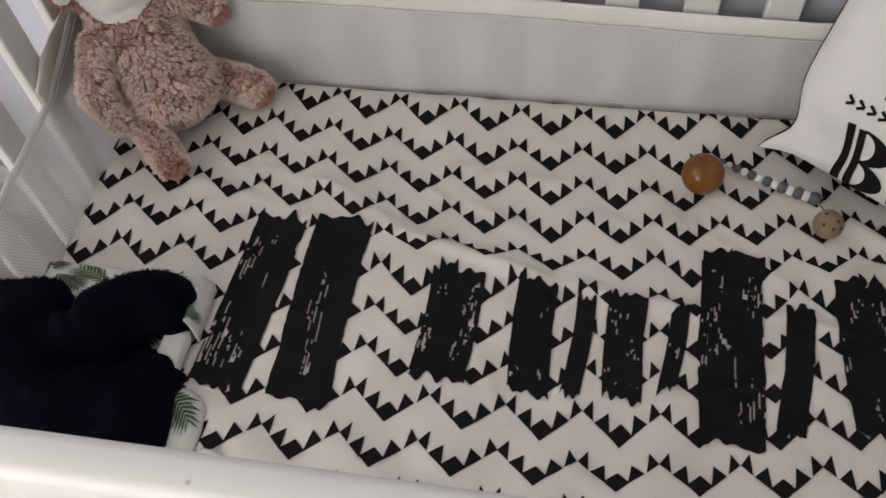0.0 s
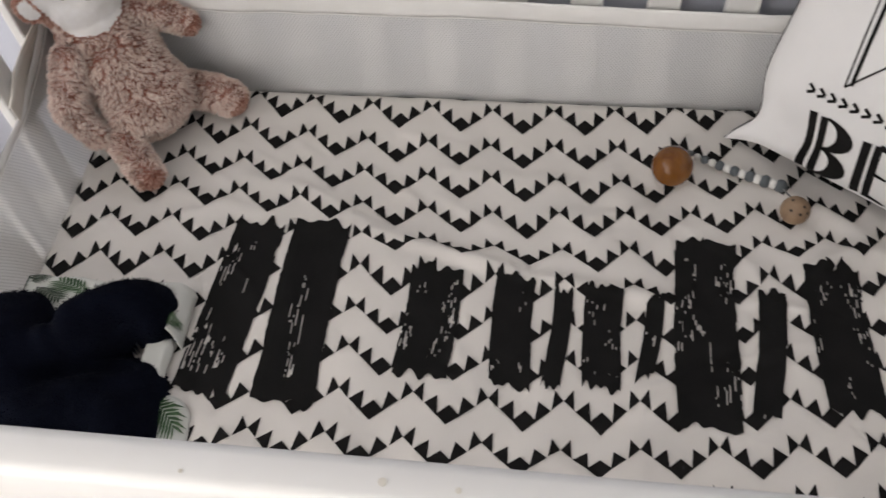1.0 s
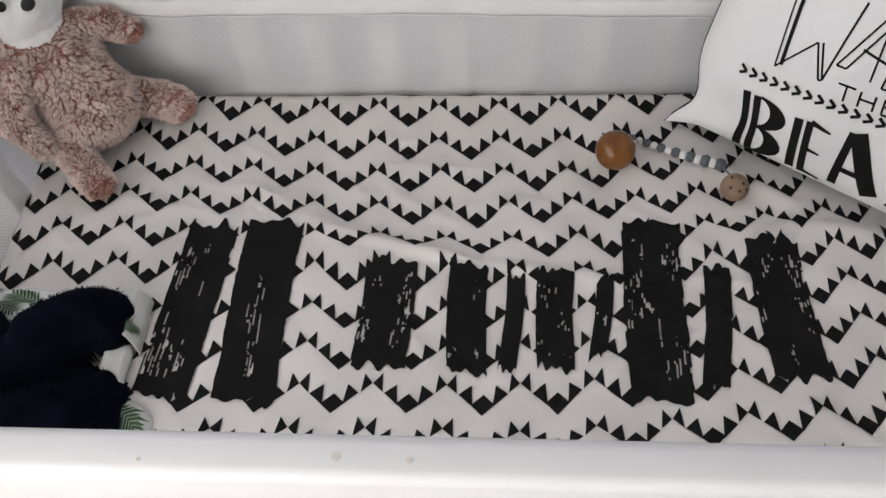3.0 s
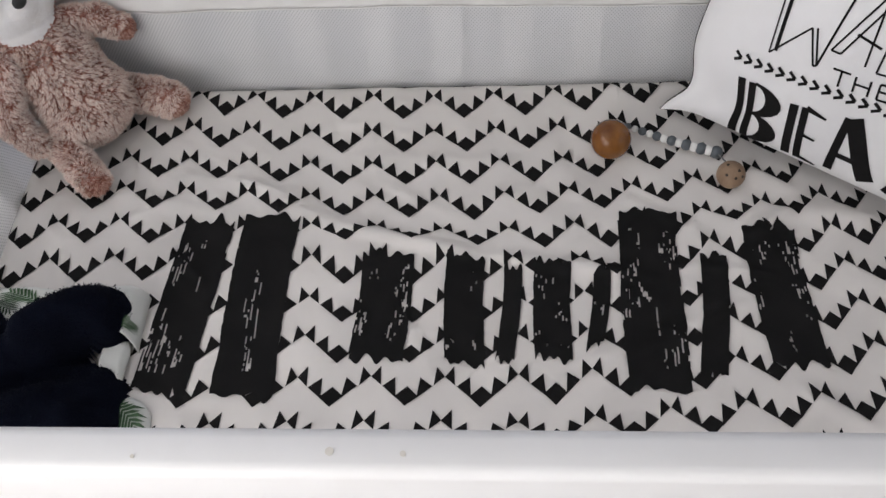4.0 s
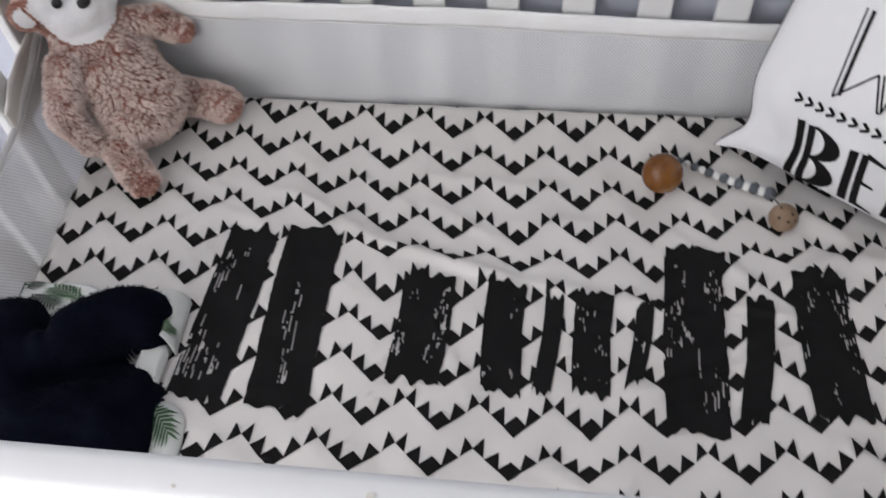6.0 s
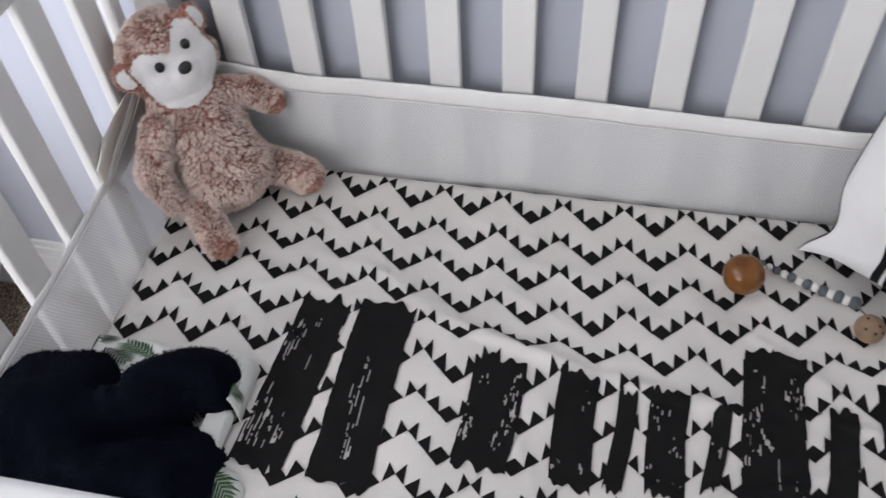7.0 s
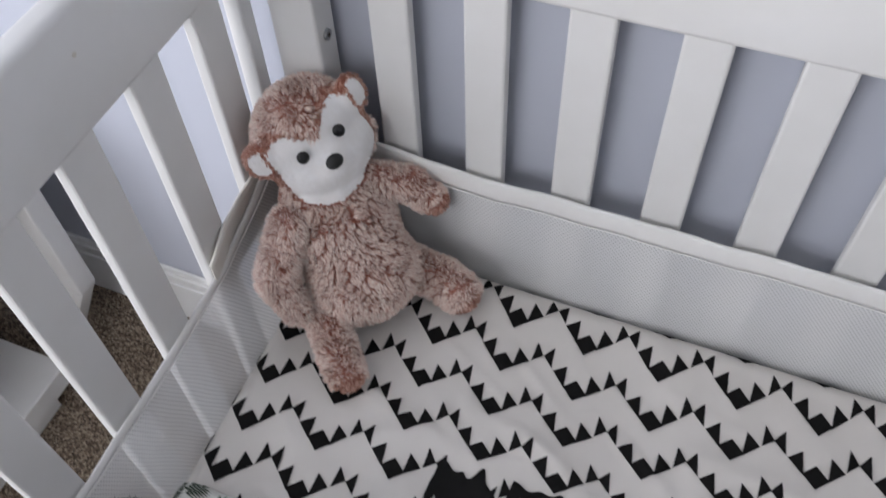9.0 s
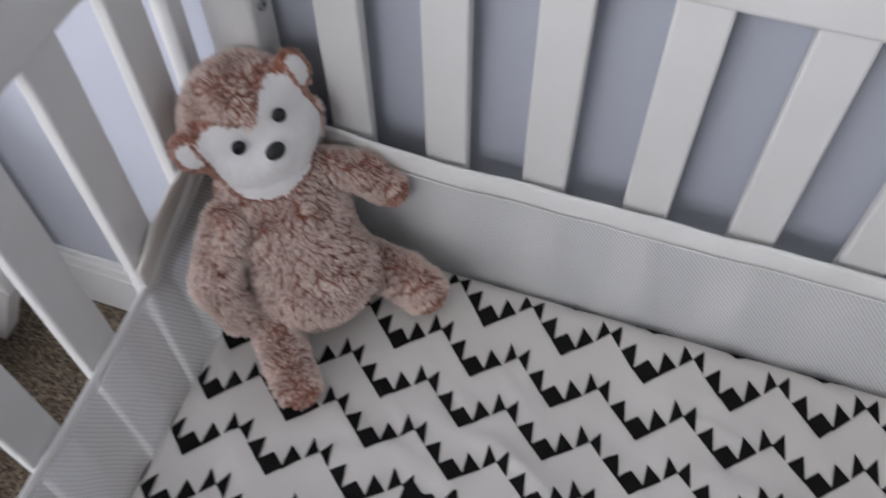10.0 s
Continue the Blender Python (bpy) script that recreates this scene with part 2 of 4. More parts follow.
def tube(path, r, n=8, closed=False):
    """A round cord along a list of places."""
    path = [Vector(p) for p in path]
    bm = bmesh.new()
    rings = []
    for k, p in enumerate(path):
        d = (path[min(k + 1, len(path) - 1)] - path[max(k - 1, 0)]).normalized()
        side = d.cross(Vector((0.13, 0.21, 1))).normalized()
        up = side.cross(d)
        rings.append([bm.verts.new(p + r * (math.cos(a) * side + math.sin(a) * up)) for a in (2 * math.pi * q / n for q in range(n))])
    for one, two in zip(rings, rings[1:]):
        for q in range(n):
            bm.faces.new((one[q], one[(q + 1) % n], two[(q + 1) % n], two[q]))
    bm.faces.new(rings[0][::-1])
    bm.faces.new(rings[-1])
    return bm


def n3(x, y, z=0.0):
    return noise.noise(Vector((x, y, z)))


# ---- room ----
X0, X1, Y0, Y1, TOP = -1.6, 2.6, -2.3, 0.12, 2.5
tagged(part("floor", box(X0 - 0.1, X1 + 0.1, Y0 - 0.1, Y1 + 0.1, -0.12, 0.0), CARPET), "brown flecked loop-pile carpet", "floor", kind="structure")
tagged(part("ceiling", box(X0 - 0.1, X1 + 0.1, Y0 - 0.1, Y1 + 0.1, TOP, TOP + 0.1), CEILING_PAINT), "plain white ceiling", "ceiling", kind="structure")
tagged(part("wall_north", box(X0 - 0.1, X1 + 0.1, Y1, Y1 + 0.12, 0, TOP), WALL_PAINT), "pale blue-grey painted wall behind the crib", "wall", kind="structure")


def wall_with_hole(name, along_x, fixed, thick, a0, a1, h0, h1, z0, z1):
    bm = bmesh.new()
    for lo, hi, b, t in ((a0, h0, 0, TOP), (h1, a1, 0, TOP), (h0, h1, 0, z0), (h0, h1, z1, TOP)):
        piece = box(lo, hi, fixed, fixed + thick, b, t) if along_x else box(fixed, fixed + thick, lo, hi, b, t)
        me = mesh_from(piece, "piece")
        bm.from_mesh(me)
        bpy.data.meshes.remove(me)
    return tagged(part(name, bm, WALL_PAINT), "pale blue-grey painted wall with a window, out of view", "wall", kind="structure")


wall_with_hole("wall_south", True, Y0 - 0.12, 0.12, X0 - 0.12, X1 + 0.12, -1.53, -0.03, 0.75, 2.29)
wall_with_hole("wall_east", False, X1, 0.12, Y0, Y1, -1.85, -0.45, 0.98, 2.3)
wall_with_hole("wall_west", False, X0 - 0.12, 0.12, Y0, Y1, -1.55, -0.25, 1.05, 2.35)


def skirting(name, x0, x1, y):
    bm = box(x0, x1, y - 0.014, y, 0, 0.125, 0.002)
    for bit in (box(x0, x1, y - 0.011, y, 0.125, 0.15, 0.004), box(x0, x1, y - 0.007, y, 0.15, 0.168, 0.003)):
        me = mesh_from(bit, "bit")
        bm.from_mesh(me)
        bpy.data.meshes.remove(me)
    return tagged(part(name, bm, TRIM_PAINT), "tall white moulded baseboard", "baseboard", kind="structure")


skirting("baseboard", X0, X1, Y1)


def window(name, along_x, fixed, h0, h1, z0, z1):
    root = thing(name, ((h0 + h1) / 2, fixed, z0) if along_x else (fixed, (h0 + h1) / 2, z0), "white framed window with clear panes, out of view", "window", kind="structure")
    f = 0.05
    bars = [(h0, h1, z0, z0 + f), (h0, h1, z1 - f, z1), (h0, h0 + f, z0 + f, z1 - f), (h1 - f, h1, z0 + f, z1 - f), ((h0 + h1) / 2 - 0.02, (h0 + h1) / 2 + 0.02, z0 + f, z1 - f)]
    for a, b, c, d in bars:
        bm = box(a, b, fixed - 0.02, fixed + 0.02, c, d, 0.003) if along_x else box(fixed - 0.02, fixed + 0.02, a, b, c, d, 0.003)
        child("window_frame", bm, TRIM_PAINT, root)
    mid = (h0 + h1) / 2
    for a, b in ((h0 + f, mid - 0.02), (mid + 0.02, h1 - f)):
        bm = box(a, b, fixed - 0.003, fixed + 0.003, z0 + f, z1 - f) if along_x else box(fixed - 0.003, fixed + 0.003, a, b, z0 + f, z1 - f)
        child("pane", bm, GLASS, root).visible_shadow = False


window("window_1", True, Y0 - 0.08, -1.53, -0.03, 0.75, 2.29)
# unseen windows added at both crib ends, to go with the fill lamps
window("fill_window_east", False, X1 + 0.08, -1.85, -0.45, 0.98, 2.3)
window("fill_window_west", False, X0 - 0.08, -1.55, -0.25, 1.05, 2.35)

# ---- crib ----
MX0, MX1, MY0, MY1, MZ = -0.218, 1.10, -0.665, 0.066, 0.552   # mattress
INNER_W, INNER_E, INNER_N, INNER_S = -0.266, 1.155, 0.0875, -0.724
RAIL_TOP = 1.076
crib = thing("crib", (0.45, -0.3, 0.0), "white painted wooden crib with flat slats, against the wall", "crib")


def slat_mesh(along_x):
    w, t = 0.046, 0.016
    bm = box(-w / 2, w / 2, -t / 2, t / 2, 0.30, 0.985, 0.003) if along_x else box(-t / 2, t / 2, -w / 2, w / 2, 0.30, 0.97, 0.003)
    me = mesh_from(bm, "slat")
    me.materials.append(WHITE_PAINT)
    return me


slat_x, slat_y = slat_mesh(True), slat_mesh(False)


def slat(me, x, y):
    ob = new("slat", me)
    ob.parent = crib
    ob.location = Vector((x, y, 0)) - crib.location


for k in range(12):
    slat(slat_x, -0.1095 + 0.1063 * k, INNER_N + 0.008)
    slat(slat_x, -0.1095 + 0.1063 * k, INNER_S - 0.014)
for k in range(8):
    slat(slat_y, INNER_W - 0.009, 0.003 - 0.1036 * k)
    slat(slat_y, INNER_E + 0.009, 0.003 - 0.1036 * k)
for y0, y1, z0 in ((INNER_N - 0.006, INNER_N + 0.024, 0.982), (INNER_S - 0.030, INNER_S, 0.985)):
    child("top_rail", box(-0.19, INNER_E - 0.077, y0, y1, z0, RAIL_TOP, 0.008, 4), WHITE_PAINT, crib, soft=True)
    child("bottom_rail", box(-0.19, INNER_E - 0.077, y0, y1, 0.24, 0.31, 0.004), WHITE_PAINT, crib)
for x0, x1 in ((INNER_W - 0.024, INNER_W + 0.004), (INNER_E - 0.004, INNER_E + 0.024)):
    child("end_rail", box(x0, x1, INNER_S + 0.002, INNER_N - 0.014, 0.962, RAIL_TOP, 0.008, 4), WHITE_PAINT, crib, soft=True)
    child("end_bottom_rail", box(x0, x1, INNER_S + 0.002, INNER_N - 0.014, 0.24, 0.31, 0.004), WHITE_PAINT, crib)
    child("stile", box(x0 + 0.003, x1 - 0.003, 0.052, 0.0735, 0.31, 0.962, 0.003), WHITE_PAINT, crib)
for x0 in (-0.246, INNER_E - 0.077):
    for y0, y1 in ((0.0735, INNER_N + 0.026), (INNER_S - 0.032, INNER_S + 0.002)):
        post = child("post", box(x0, x0 + 0.056, y0, y1, 0.0, RAIL_TOP + 0.004, 0.004, 3), WHITE_PAINT, crib)
bolt = rod((-0.191, 0.092, 0.872), (-0.1865, 0.092, 0.872), 0.0065, 16)
child("bolt", bolt, STEEL, crib, "zinc barrel bolt in the post")
# flat disc, the socket's shade put into its dark colour
child("bolt_socket", rod((-0.187, 0.092, 0.872), (-0.1862, 0.092, 0.872), 0.003, 6), HOLE_SHADE, crib)
child("mattress_board", box(INNER_W + 0.006, INNER_E - 0.006, INNER_S + 0.004, 0.07, 0.385, 0.405, 0.003), WHITE_PAINT, crib)
for y in (-0.6, -0.02):
    child("support_bar", box(INNER_W + 0.005, INNER_E - 0.005, y - 0.02, y + 0.02, 0.345, 0.3845, 0.003), WHITE_PAINT, crib)
# small scuffs in the paint of the front and end rails
for x, y, z, r in ((0.404, -0.740, RAIL_TOP, 0.0026), (0.446, -0.741, RAIL_TOP, 0.0018), (0.29, -0.744, RAIL_TOP, 0.0012)):
    child("scuff", rod((x, y, z - 0.001), (x, y, z + 0.0006), r, 9), SCUFF, crib, "ochre scuff in the paint")
child("scuff", rod((INNER_W + 0.003, -0.17, 1.036), (INNER_W + 0.0046, -0.17, 1.036), 0.0025, 9), SCUFF, crib, "small chip in the paint")

# ---- mattress and sheet ----
tagged(part("mattress", box(MX0 + 0.012, MX1 - 0.012, MY0 + 0.012, MY1 - 0.012, 0.4055, MZ - 0.012, 0.03, 4), FOAM), "crib mattress under a patterned fitted sheet", "mattress")
ROUND = 0.028


def wrapped(s, lo, hi):
    """Cloth coordinate to place and drop: flat on top, rolled over the edges."""
    for edge, sign in ((hi - ROUND, 1), (lo + ROUND, -1)):
        e = (s - edge) * sign
        if e > 0:
            a = e / ROUND
            if a < math.pi / 2:
                return edge + sign * ROUND * math.sin(a), ROUND * (1 - math.cos(a))
            return edge + sign * ROUND, ROUND + e - ROUND * math.pi / 2
    return s, 0.0


# wrinkles: start, end, height, width
RIDGES = (
    ((0.235, -0.205), (0.46, -0.262), 0.0105, 0.010),
    ((0.46, -0.262), (0.70, -0.30), 0.0065, 0.011),
    ((0.19, -0.185), (0.33, -0.21), 0.004, 0.010),
    ((0.60, -0.43), (0.83, -0.335), 0.006, 0.010),
    ((0.55, -0.47), (0.70, -0.415), 0.003, 0.010),
    ((0.83, -0.24), (0.905, -0.195), 0.013, 0.016),
    ((0.905, -0.195), (1.02, -0.215), 0.009, 0.018),
    ((0.80, -0.09), (0.92, -0.17), 0.005, 0.013),
    ((0.50, -0.51), (0.60, -0.57), 0.004, 0.010),
    ((0.62, -0.52), (0.585, -0.60), 0.003, 0.008),
    ((-0.13, -0.25), (0.03, -0.17), 0.0042, 0.012),
    ((-0.07, -0.15), (0.10, -0.19), 0.0045, 0.012),
    ((0.05, -0.12), (0.20, -0.155), 0.0042, 0.012),
    ((0.30, -0.09), (0.55, -0.11), 0.0042, 0.014),
    ((0.45, -0.17), (0.62, -0.155), 0.0042, 0.014),
    ((0.05, -0.52), (0.13, -0.60), 0.003, 0.010),
    ((0.28, -0.54), (0.36, -0.60), 0.0025, 0.010),
    ((0.86, -0.46), (0.95, -0.52), 0.004, 0.012),
    ((-0.03, -0.10), (0.06, -0.16), 0.0032, 0.006),
    ((0.00, -0.05), (0.11, -0.11), 0.0032, 0.006),
    ((0.08, -0.03), (0.17, -0.10), 0.0028, 0.006),
    ((0.12, -0.13), (0.24, -0.19), 0.0034, 0.006),
    ((0.20, -0.08), (0.31, -0.15), 0.0030, 0.006),
    ((0.33, -0.14), (0.44, -0.20), 0.0030, 0.007),
    ((0.26, -0.02), (0.38, -0.05), 0.0024, 0.007),
    ((0.66, -0.16), (0.78, -0.24), 0.0034, 0.007),
    ((0.74, -0.28), (0.86, -0.30), 0.0038, 0.007),
    ((-0.16, -0.20), (-0.08, -0.28), 0.0030, 0.006),
    ((0.02, -0.24), (0.10, -0.31), 0.0026, 0.006),
    ((0.36, -0.33), (0.42, -0.45), 0.0022, 0.006),
)


def wrinkle(x, y):
    h = 0.003 * n3(x * 7, y * 9, 0.3) + 0.003 * n3((x + y) * 16, (x - y) * 4, 3.1) + 0.0014 * n3(x * 20, y * 26, 1.7)
    for (ax, ay), (bx, by), top, wide in RIDGES:
        dx, dy = bx - ax, by - ay
        ll = dx * dx + dy * dy
        t = ((x - ax) * dx + (y - ay) * dy) / ll
        tc = min(max(t, 0.0), 1.0)
        d2 = (x - ax - tc * dx) ** 2 + (y - ay - tc * dy) ** 2
        if d2 < 9 * wide * wide:
            end = 0.25 + 0.75 * math.sin(math.pi * min(max(tc, 0.02), 0.98)) ** 0.5
            h += top * end * math.exp(-d2 / (wide * wide))
    return h


def on_sheet(u, v, lift=0.0):
    x, dx = wrapped(u, MX0, MX1)
    y, dy = wrapped(v, MY0, MY1)
    flat = max(0.0, 1 - (dx + dy) / 0.02)
    z = MZ - dx - dy + wrinkle(u, v) * flat
    out = Vector((0, 0, lift * (0.3 + 0.7 * flat)))
    if dx > 0.002:
        out.x += lift * (1 if u > 0.4 else -1) * min(1, dx / ROUND)
    if dy > 0.002:
        out.y += lift * (1 if v > -0.3 else -1) * min(1, dy / ROUND)
    return Vector((x, y, z)) + out


sheet = thing("fitted_sheet", (0.44, -0.3, MZ), "white cotton fitted sheet with a black zigzag print, creased", "bed sheet")
OVER = 0.10
su0, su1, sv0, sv1 = MX0 - OVER, MX1 + OVER, MY0 - OVER, MY1 + OVER
cloth = grid_mesh("cloth", 250, 160, lambda a, b: on_sheet(su0 + a * (su1 - su0), sv0 + b * (sv1 - sv0)))
child("cloth", cloth, COTTON, sheet, soft=True)

# the print: along each zigzag a lozenge in every valley and teeth on the slopes
PX, PY = 0.0919, 0.0611
# how the cloth is stretched on the mattress: columns and rows of the print to metres
PULL_X = (0.37857, 0.55453, 0.02742, -0.01167, -0.01511, -0.02002, -0.01175, -0.0078, 0.01335, -0.01495, -0.00352, 0.01909, 0.00021, 0.02091, 0.00586)
PULL_Y = (-0.25728, -0.00465, -0.28009, 0.05128, 0.01702, -0.00279, 0.02592, -0.02274, 0.01246, -0.01994, -0.02389, 0.00576, -0.01304, -0.00689, 0.01556)
TUCKS = ((3.2, 5.0, 0.016, 1.1), (4.6, 5.0, 0.008, 0.9), (9.0, 5.0, 0.011, 0.8), (7.0, 5.0, -0.009, 0.9), (5.0, 4.0, -0.006, 0.9), (5.8, 9.2, -0.008, 0.9))


def cloth_at(col, row):
    c, r = (min(max(col, -2.6), 11.5) - 4) / 6, (min(max(row, 0.3), 9.8) - 5) / 5
    terms = (1, c, r, c * c, c * r, r * r, c**3, c * c * r, c * r * r, r**3, c**4, c**3 * r, c * c * r * r, c * r**3, r**4)
    x, y = sum(k * t for k, t in zip(PULL_X, terms)), sum(k * t for k, t in zip(PULL_Y, terms))
    x += PX * (col - (c * 6 + 4))
    y -= PY * (row - (r * 5 + 5))
    for tc, tr, up, wide in TUCKS:
        y += up * math.exp(-(((col - tc) / wide) ** 2) - ((row - tr) / 0.5) ** 2)
    return x, y


LOZENGE = ((0, 0.0), (0.16, 0.150), (0, 0.295), (-0.16, 0.150))
TEETH = (((0.135, 0.122), (0.335, 0.300), (0.165, 0.435)), ((0.352, 0.316), (0.5, 0.450), (0.378, 0.610)))


def split(poly, parts):
    """A convex outline as a fan of small triangles."""
    a = poly[0]
    for b, c in zip(poly[1:], poly[2:]):
        for i in range(parts):
            for j in range(parts - i):
                at = lambda p, q: tuple(a[n] + (b[n] - a[n]) * p / parts + (c[n] - a[n]) * q / parts for n in (0, 1))
                yield at(i, j), at(i + 1, j), at(i, j + 1)
                if i + j < parts - 1:
                    yield at(i + 1, j), at(i + 1, j + 1), at(i, j + 1)


def zigzag_print():
    verts, faces, rng = [], [], random.Random(4)
    for row in range(-2, 13):
        for col in range(-4, 15):
            shapes = [LOZENGE] + [tuple((s * a, b) for a, b in tooth) for tooth in TEETH for s in (1, -1)]
            for shape in shapes:
                pts = [cloth_at(col + a + rng.uniform(-0.006, 0.006), row - b * PX / PY + rng.uniform(-0.008, 0.008)) for a, b in shape]
                if any(not (MX0 - 0.06 < p[0] < MX1 + 0.06 and MY0 - 0.06 < p[1] < MY1 + 0.06) for p in pts):
                    continue
                for tri in split(pts, 3):
                    k = len(verts)
                    verts += [tuple(on_sheet(p[0], p[1], 0.0011)) for p in tri]
                    faces.append((k, k + 1, k + 2))
    me = bpy.data.meshes.new("zigzag_print")
    me.from_pydata(verts, [], faces)
    bm = bmesh.new()
    bm.from_mesh(me)
    bmesh.ops.remove_doubles(bm, verts=bm.verts[:], dist=0.00005)
    for f in bm.faces:
        if f.normal.z < 0:
            f.normal_flip()
    bm.to_mesh(me)
    bm.free()
    return me


tagged(child("zigzag_print", zigzag_print(), INK, sheet, "black zigzag print of lozenges and teeth"), kind="stuff")


def brush_bar(top, bottom, wide, dry, seed):
    """A broad bar laid on by brush: ragged sides and ends, dry streaks where the cloth shows through."""
    a, b = Vector(top), Vector(bottom)
    length = (b - a).length
    d = (b - a) / length
    side = Vector((-d.y, d.x))
    nu, nv = max(6, int(wide / 0.0021)), int(length / 0.0038)

    def at(p, q):
        s = (p - 0.5) * 2
        edge = 1 + 0.05 * n3(q * 6, seed) + 0.03 * n3(q * 25, seed + 3)
        along = q * length + 0.006 * n3(p * 5, seed, 2) * abs(2 * q - 1) ** 6 * 3
        c = a + d * along + side * (s * wide / 2 * edge + 0.004 * math.sin(q * 3 + seed))
        return on_sheet(c.x, c.y, 0.0019)

    def keep(p, q):
        if n3(p * 3 + seed, q * 3, 7) > 0.42 - dry and n3(p * 34 + seed, q * 9, 4) + 0.5 * n3(p * 60, q * 40, seed) > 0.24:
            return not 0.12 < q < 0.9
        return True

    me = grid_mesh("brush_bar", nu, nv, at, keep)
    return child("brush_bar", me, BRUSH_INK, sheet, "broad black brushed bar")


for n, (top, bottom, wide, dry) in enumerate((
    ((0.085, -0.205), (0.07, -0.470), 0.072, 0.30), ((0.182, -0.198), (0.172, -0.475), 0.080, 0.12),
    ((0.345, -0.262), (0.345, -0.425), 0.070, 0.26),
    ((0.458, -0.270), (0.452, -0.430), 0.052, 0.26), ((0.515, -0.285), (0.508, -0.425), 0.024, 0.0),
    ((0.575, -0.282), (0.565, -0.425), 0.048, 0.26), ((0.633, -0.290), (0.622, -0.405), 0.022, 0.0),
    ((0.708, -0.190), (0.694, -0.460), 0.078, 0.34), ((0.782, -0.265), (0.765, -0.440), 0.034, 0.0),
    ((0.865, -0.225), (0.868, -0.430), 0.070, 0.16),
)):
    brush_bar(top, bottom, wide, dry, 3.1 * n + 1)

# ---- bumper ----
bumper = thing("crib_bumper", (0.45, 0.07, MZ), "white see-through mesh bumper with cotton binding, tied inside the slats", "crib bumper")


def north_top(x):
    return 0.718 + 0.006 * math.sin(x * 5.2 + 0.4) + (0.018 if x < 0 else 0.0) * min(1, -x / 0.15 if x < 0 else 0)


def north_face(a, b):
    x = -0.238 + a * 1.35
    y = 0.065 + 0.013 * b + 0.0025 * n3(x * 6, b * 2, 3) + 0.0015 * n3(x * 19, b * 5, 1)
    return Vector((x, min(y, 0.0795), 0.50 + b * (north_top(x) - 0.50)))


def west_top(y):
    return 0.664 - 0.02 * min(1, max(0, (-y - 0.1) / 0.5)) + 0.062 * max(0, 1 - abs(y - 0.045) / 0.15) + 0.004 * n3(y * 8, 2)


def west_face(a, b):
    y = 0.052 - a * 0.72
    x = -0.214 - 0.044 * b + 0.003 * n3(y * 6, b * 2, 7) + 0.002 * n3(y * 17, b * 4, 2)
    return Vector((max(x, -0.259), y, 0.50 + b * (west_top(y) - 0.50)))


for face, name in ((north_face, "mesh_panel"), (west_face, "mesh_panel")):
    child(name, grid_mesh(name, 150, 24, face), MESH_CLOTH, bumper, soft=True)
    inward = Vector((0, -1, 0)) if face is north_face else Vector((1, 0, 0))

    low = 0.868 if face is north_face else 0.94

    def strip(a, b, face=face, inward=inward, low=low):
        p = face(a, low + (1.005 - low) * b)
        return p + inward * (0.0012 + 0.0016 * math.sin(math.pi * min(1, max(0, b))) + 0.0006 * n3(a * 60, b * 2))

    child("binding", grid_mesh("binding", 150, 6, strip, thick=0.0025), BINDING, bumper, "folded cotton binding along the top", soft=True)
    child("seam", tube([face(k / 120, low + 0.004) + inward * 0.0036 for k in range(121)], 0.0009, 5), BINDING, bumper, soft=True)


def tab(a, b):
    """The corner tie that goes out between the slats and round the stile."""
    y = 0.045 - 0.175 * a
    x = -0.2575 - 0.006 * math.sin(math.pi * a) + 0.002 * n3(a * 4, b * 3)
    return Vector((x, y, 0.63 + b * (0.086 - 0.03 * a ** 3) + 0.004 * n3(a * 6, 2)))


child("corner_tab", grid_mesh("corner_tab", 24, 12, tab, thick=0.002), TAB_CLOTH, bumper, "cream corner tie round the stile", soft=True)
child("tab_piping", tube([tab(k / 24, 1.0) for k in range(25)], 0.0022, 6), TAB_CLOTH, bumper, soft=True)

# ---- plush toy ----


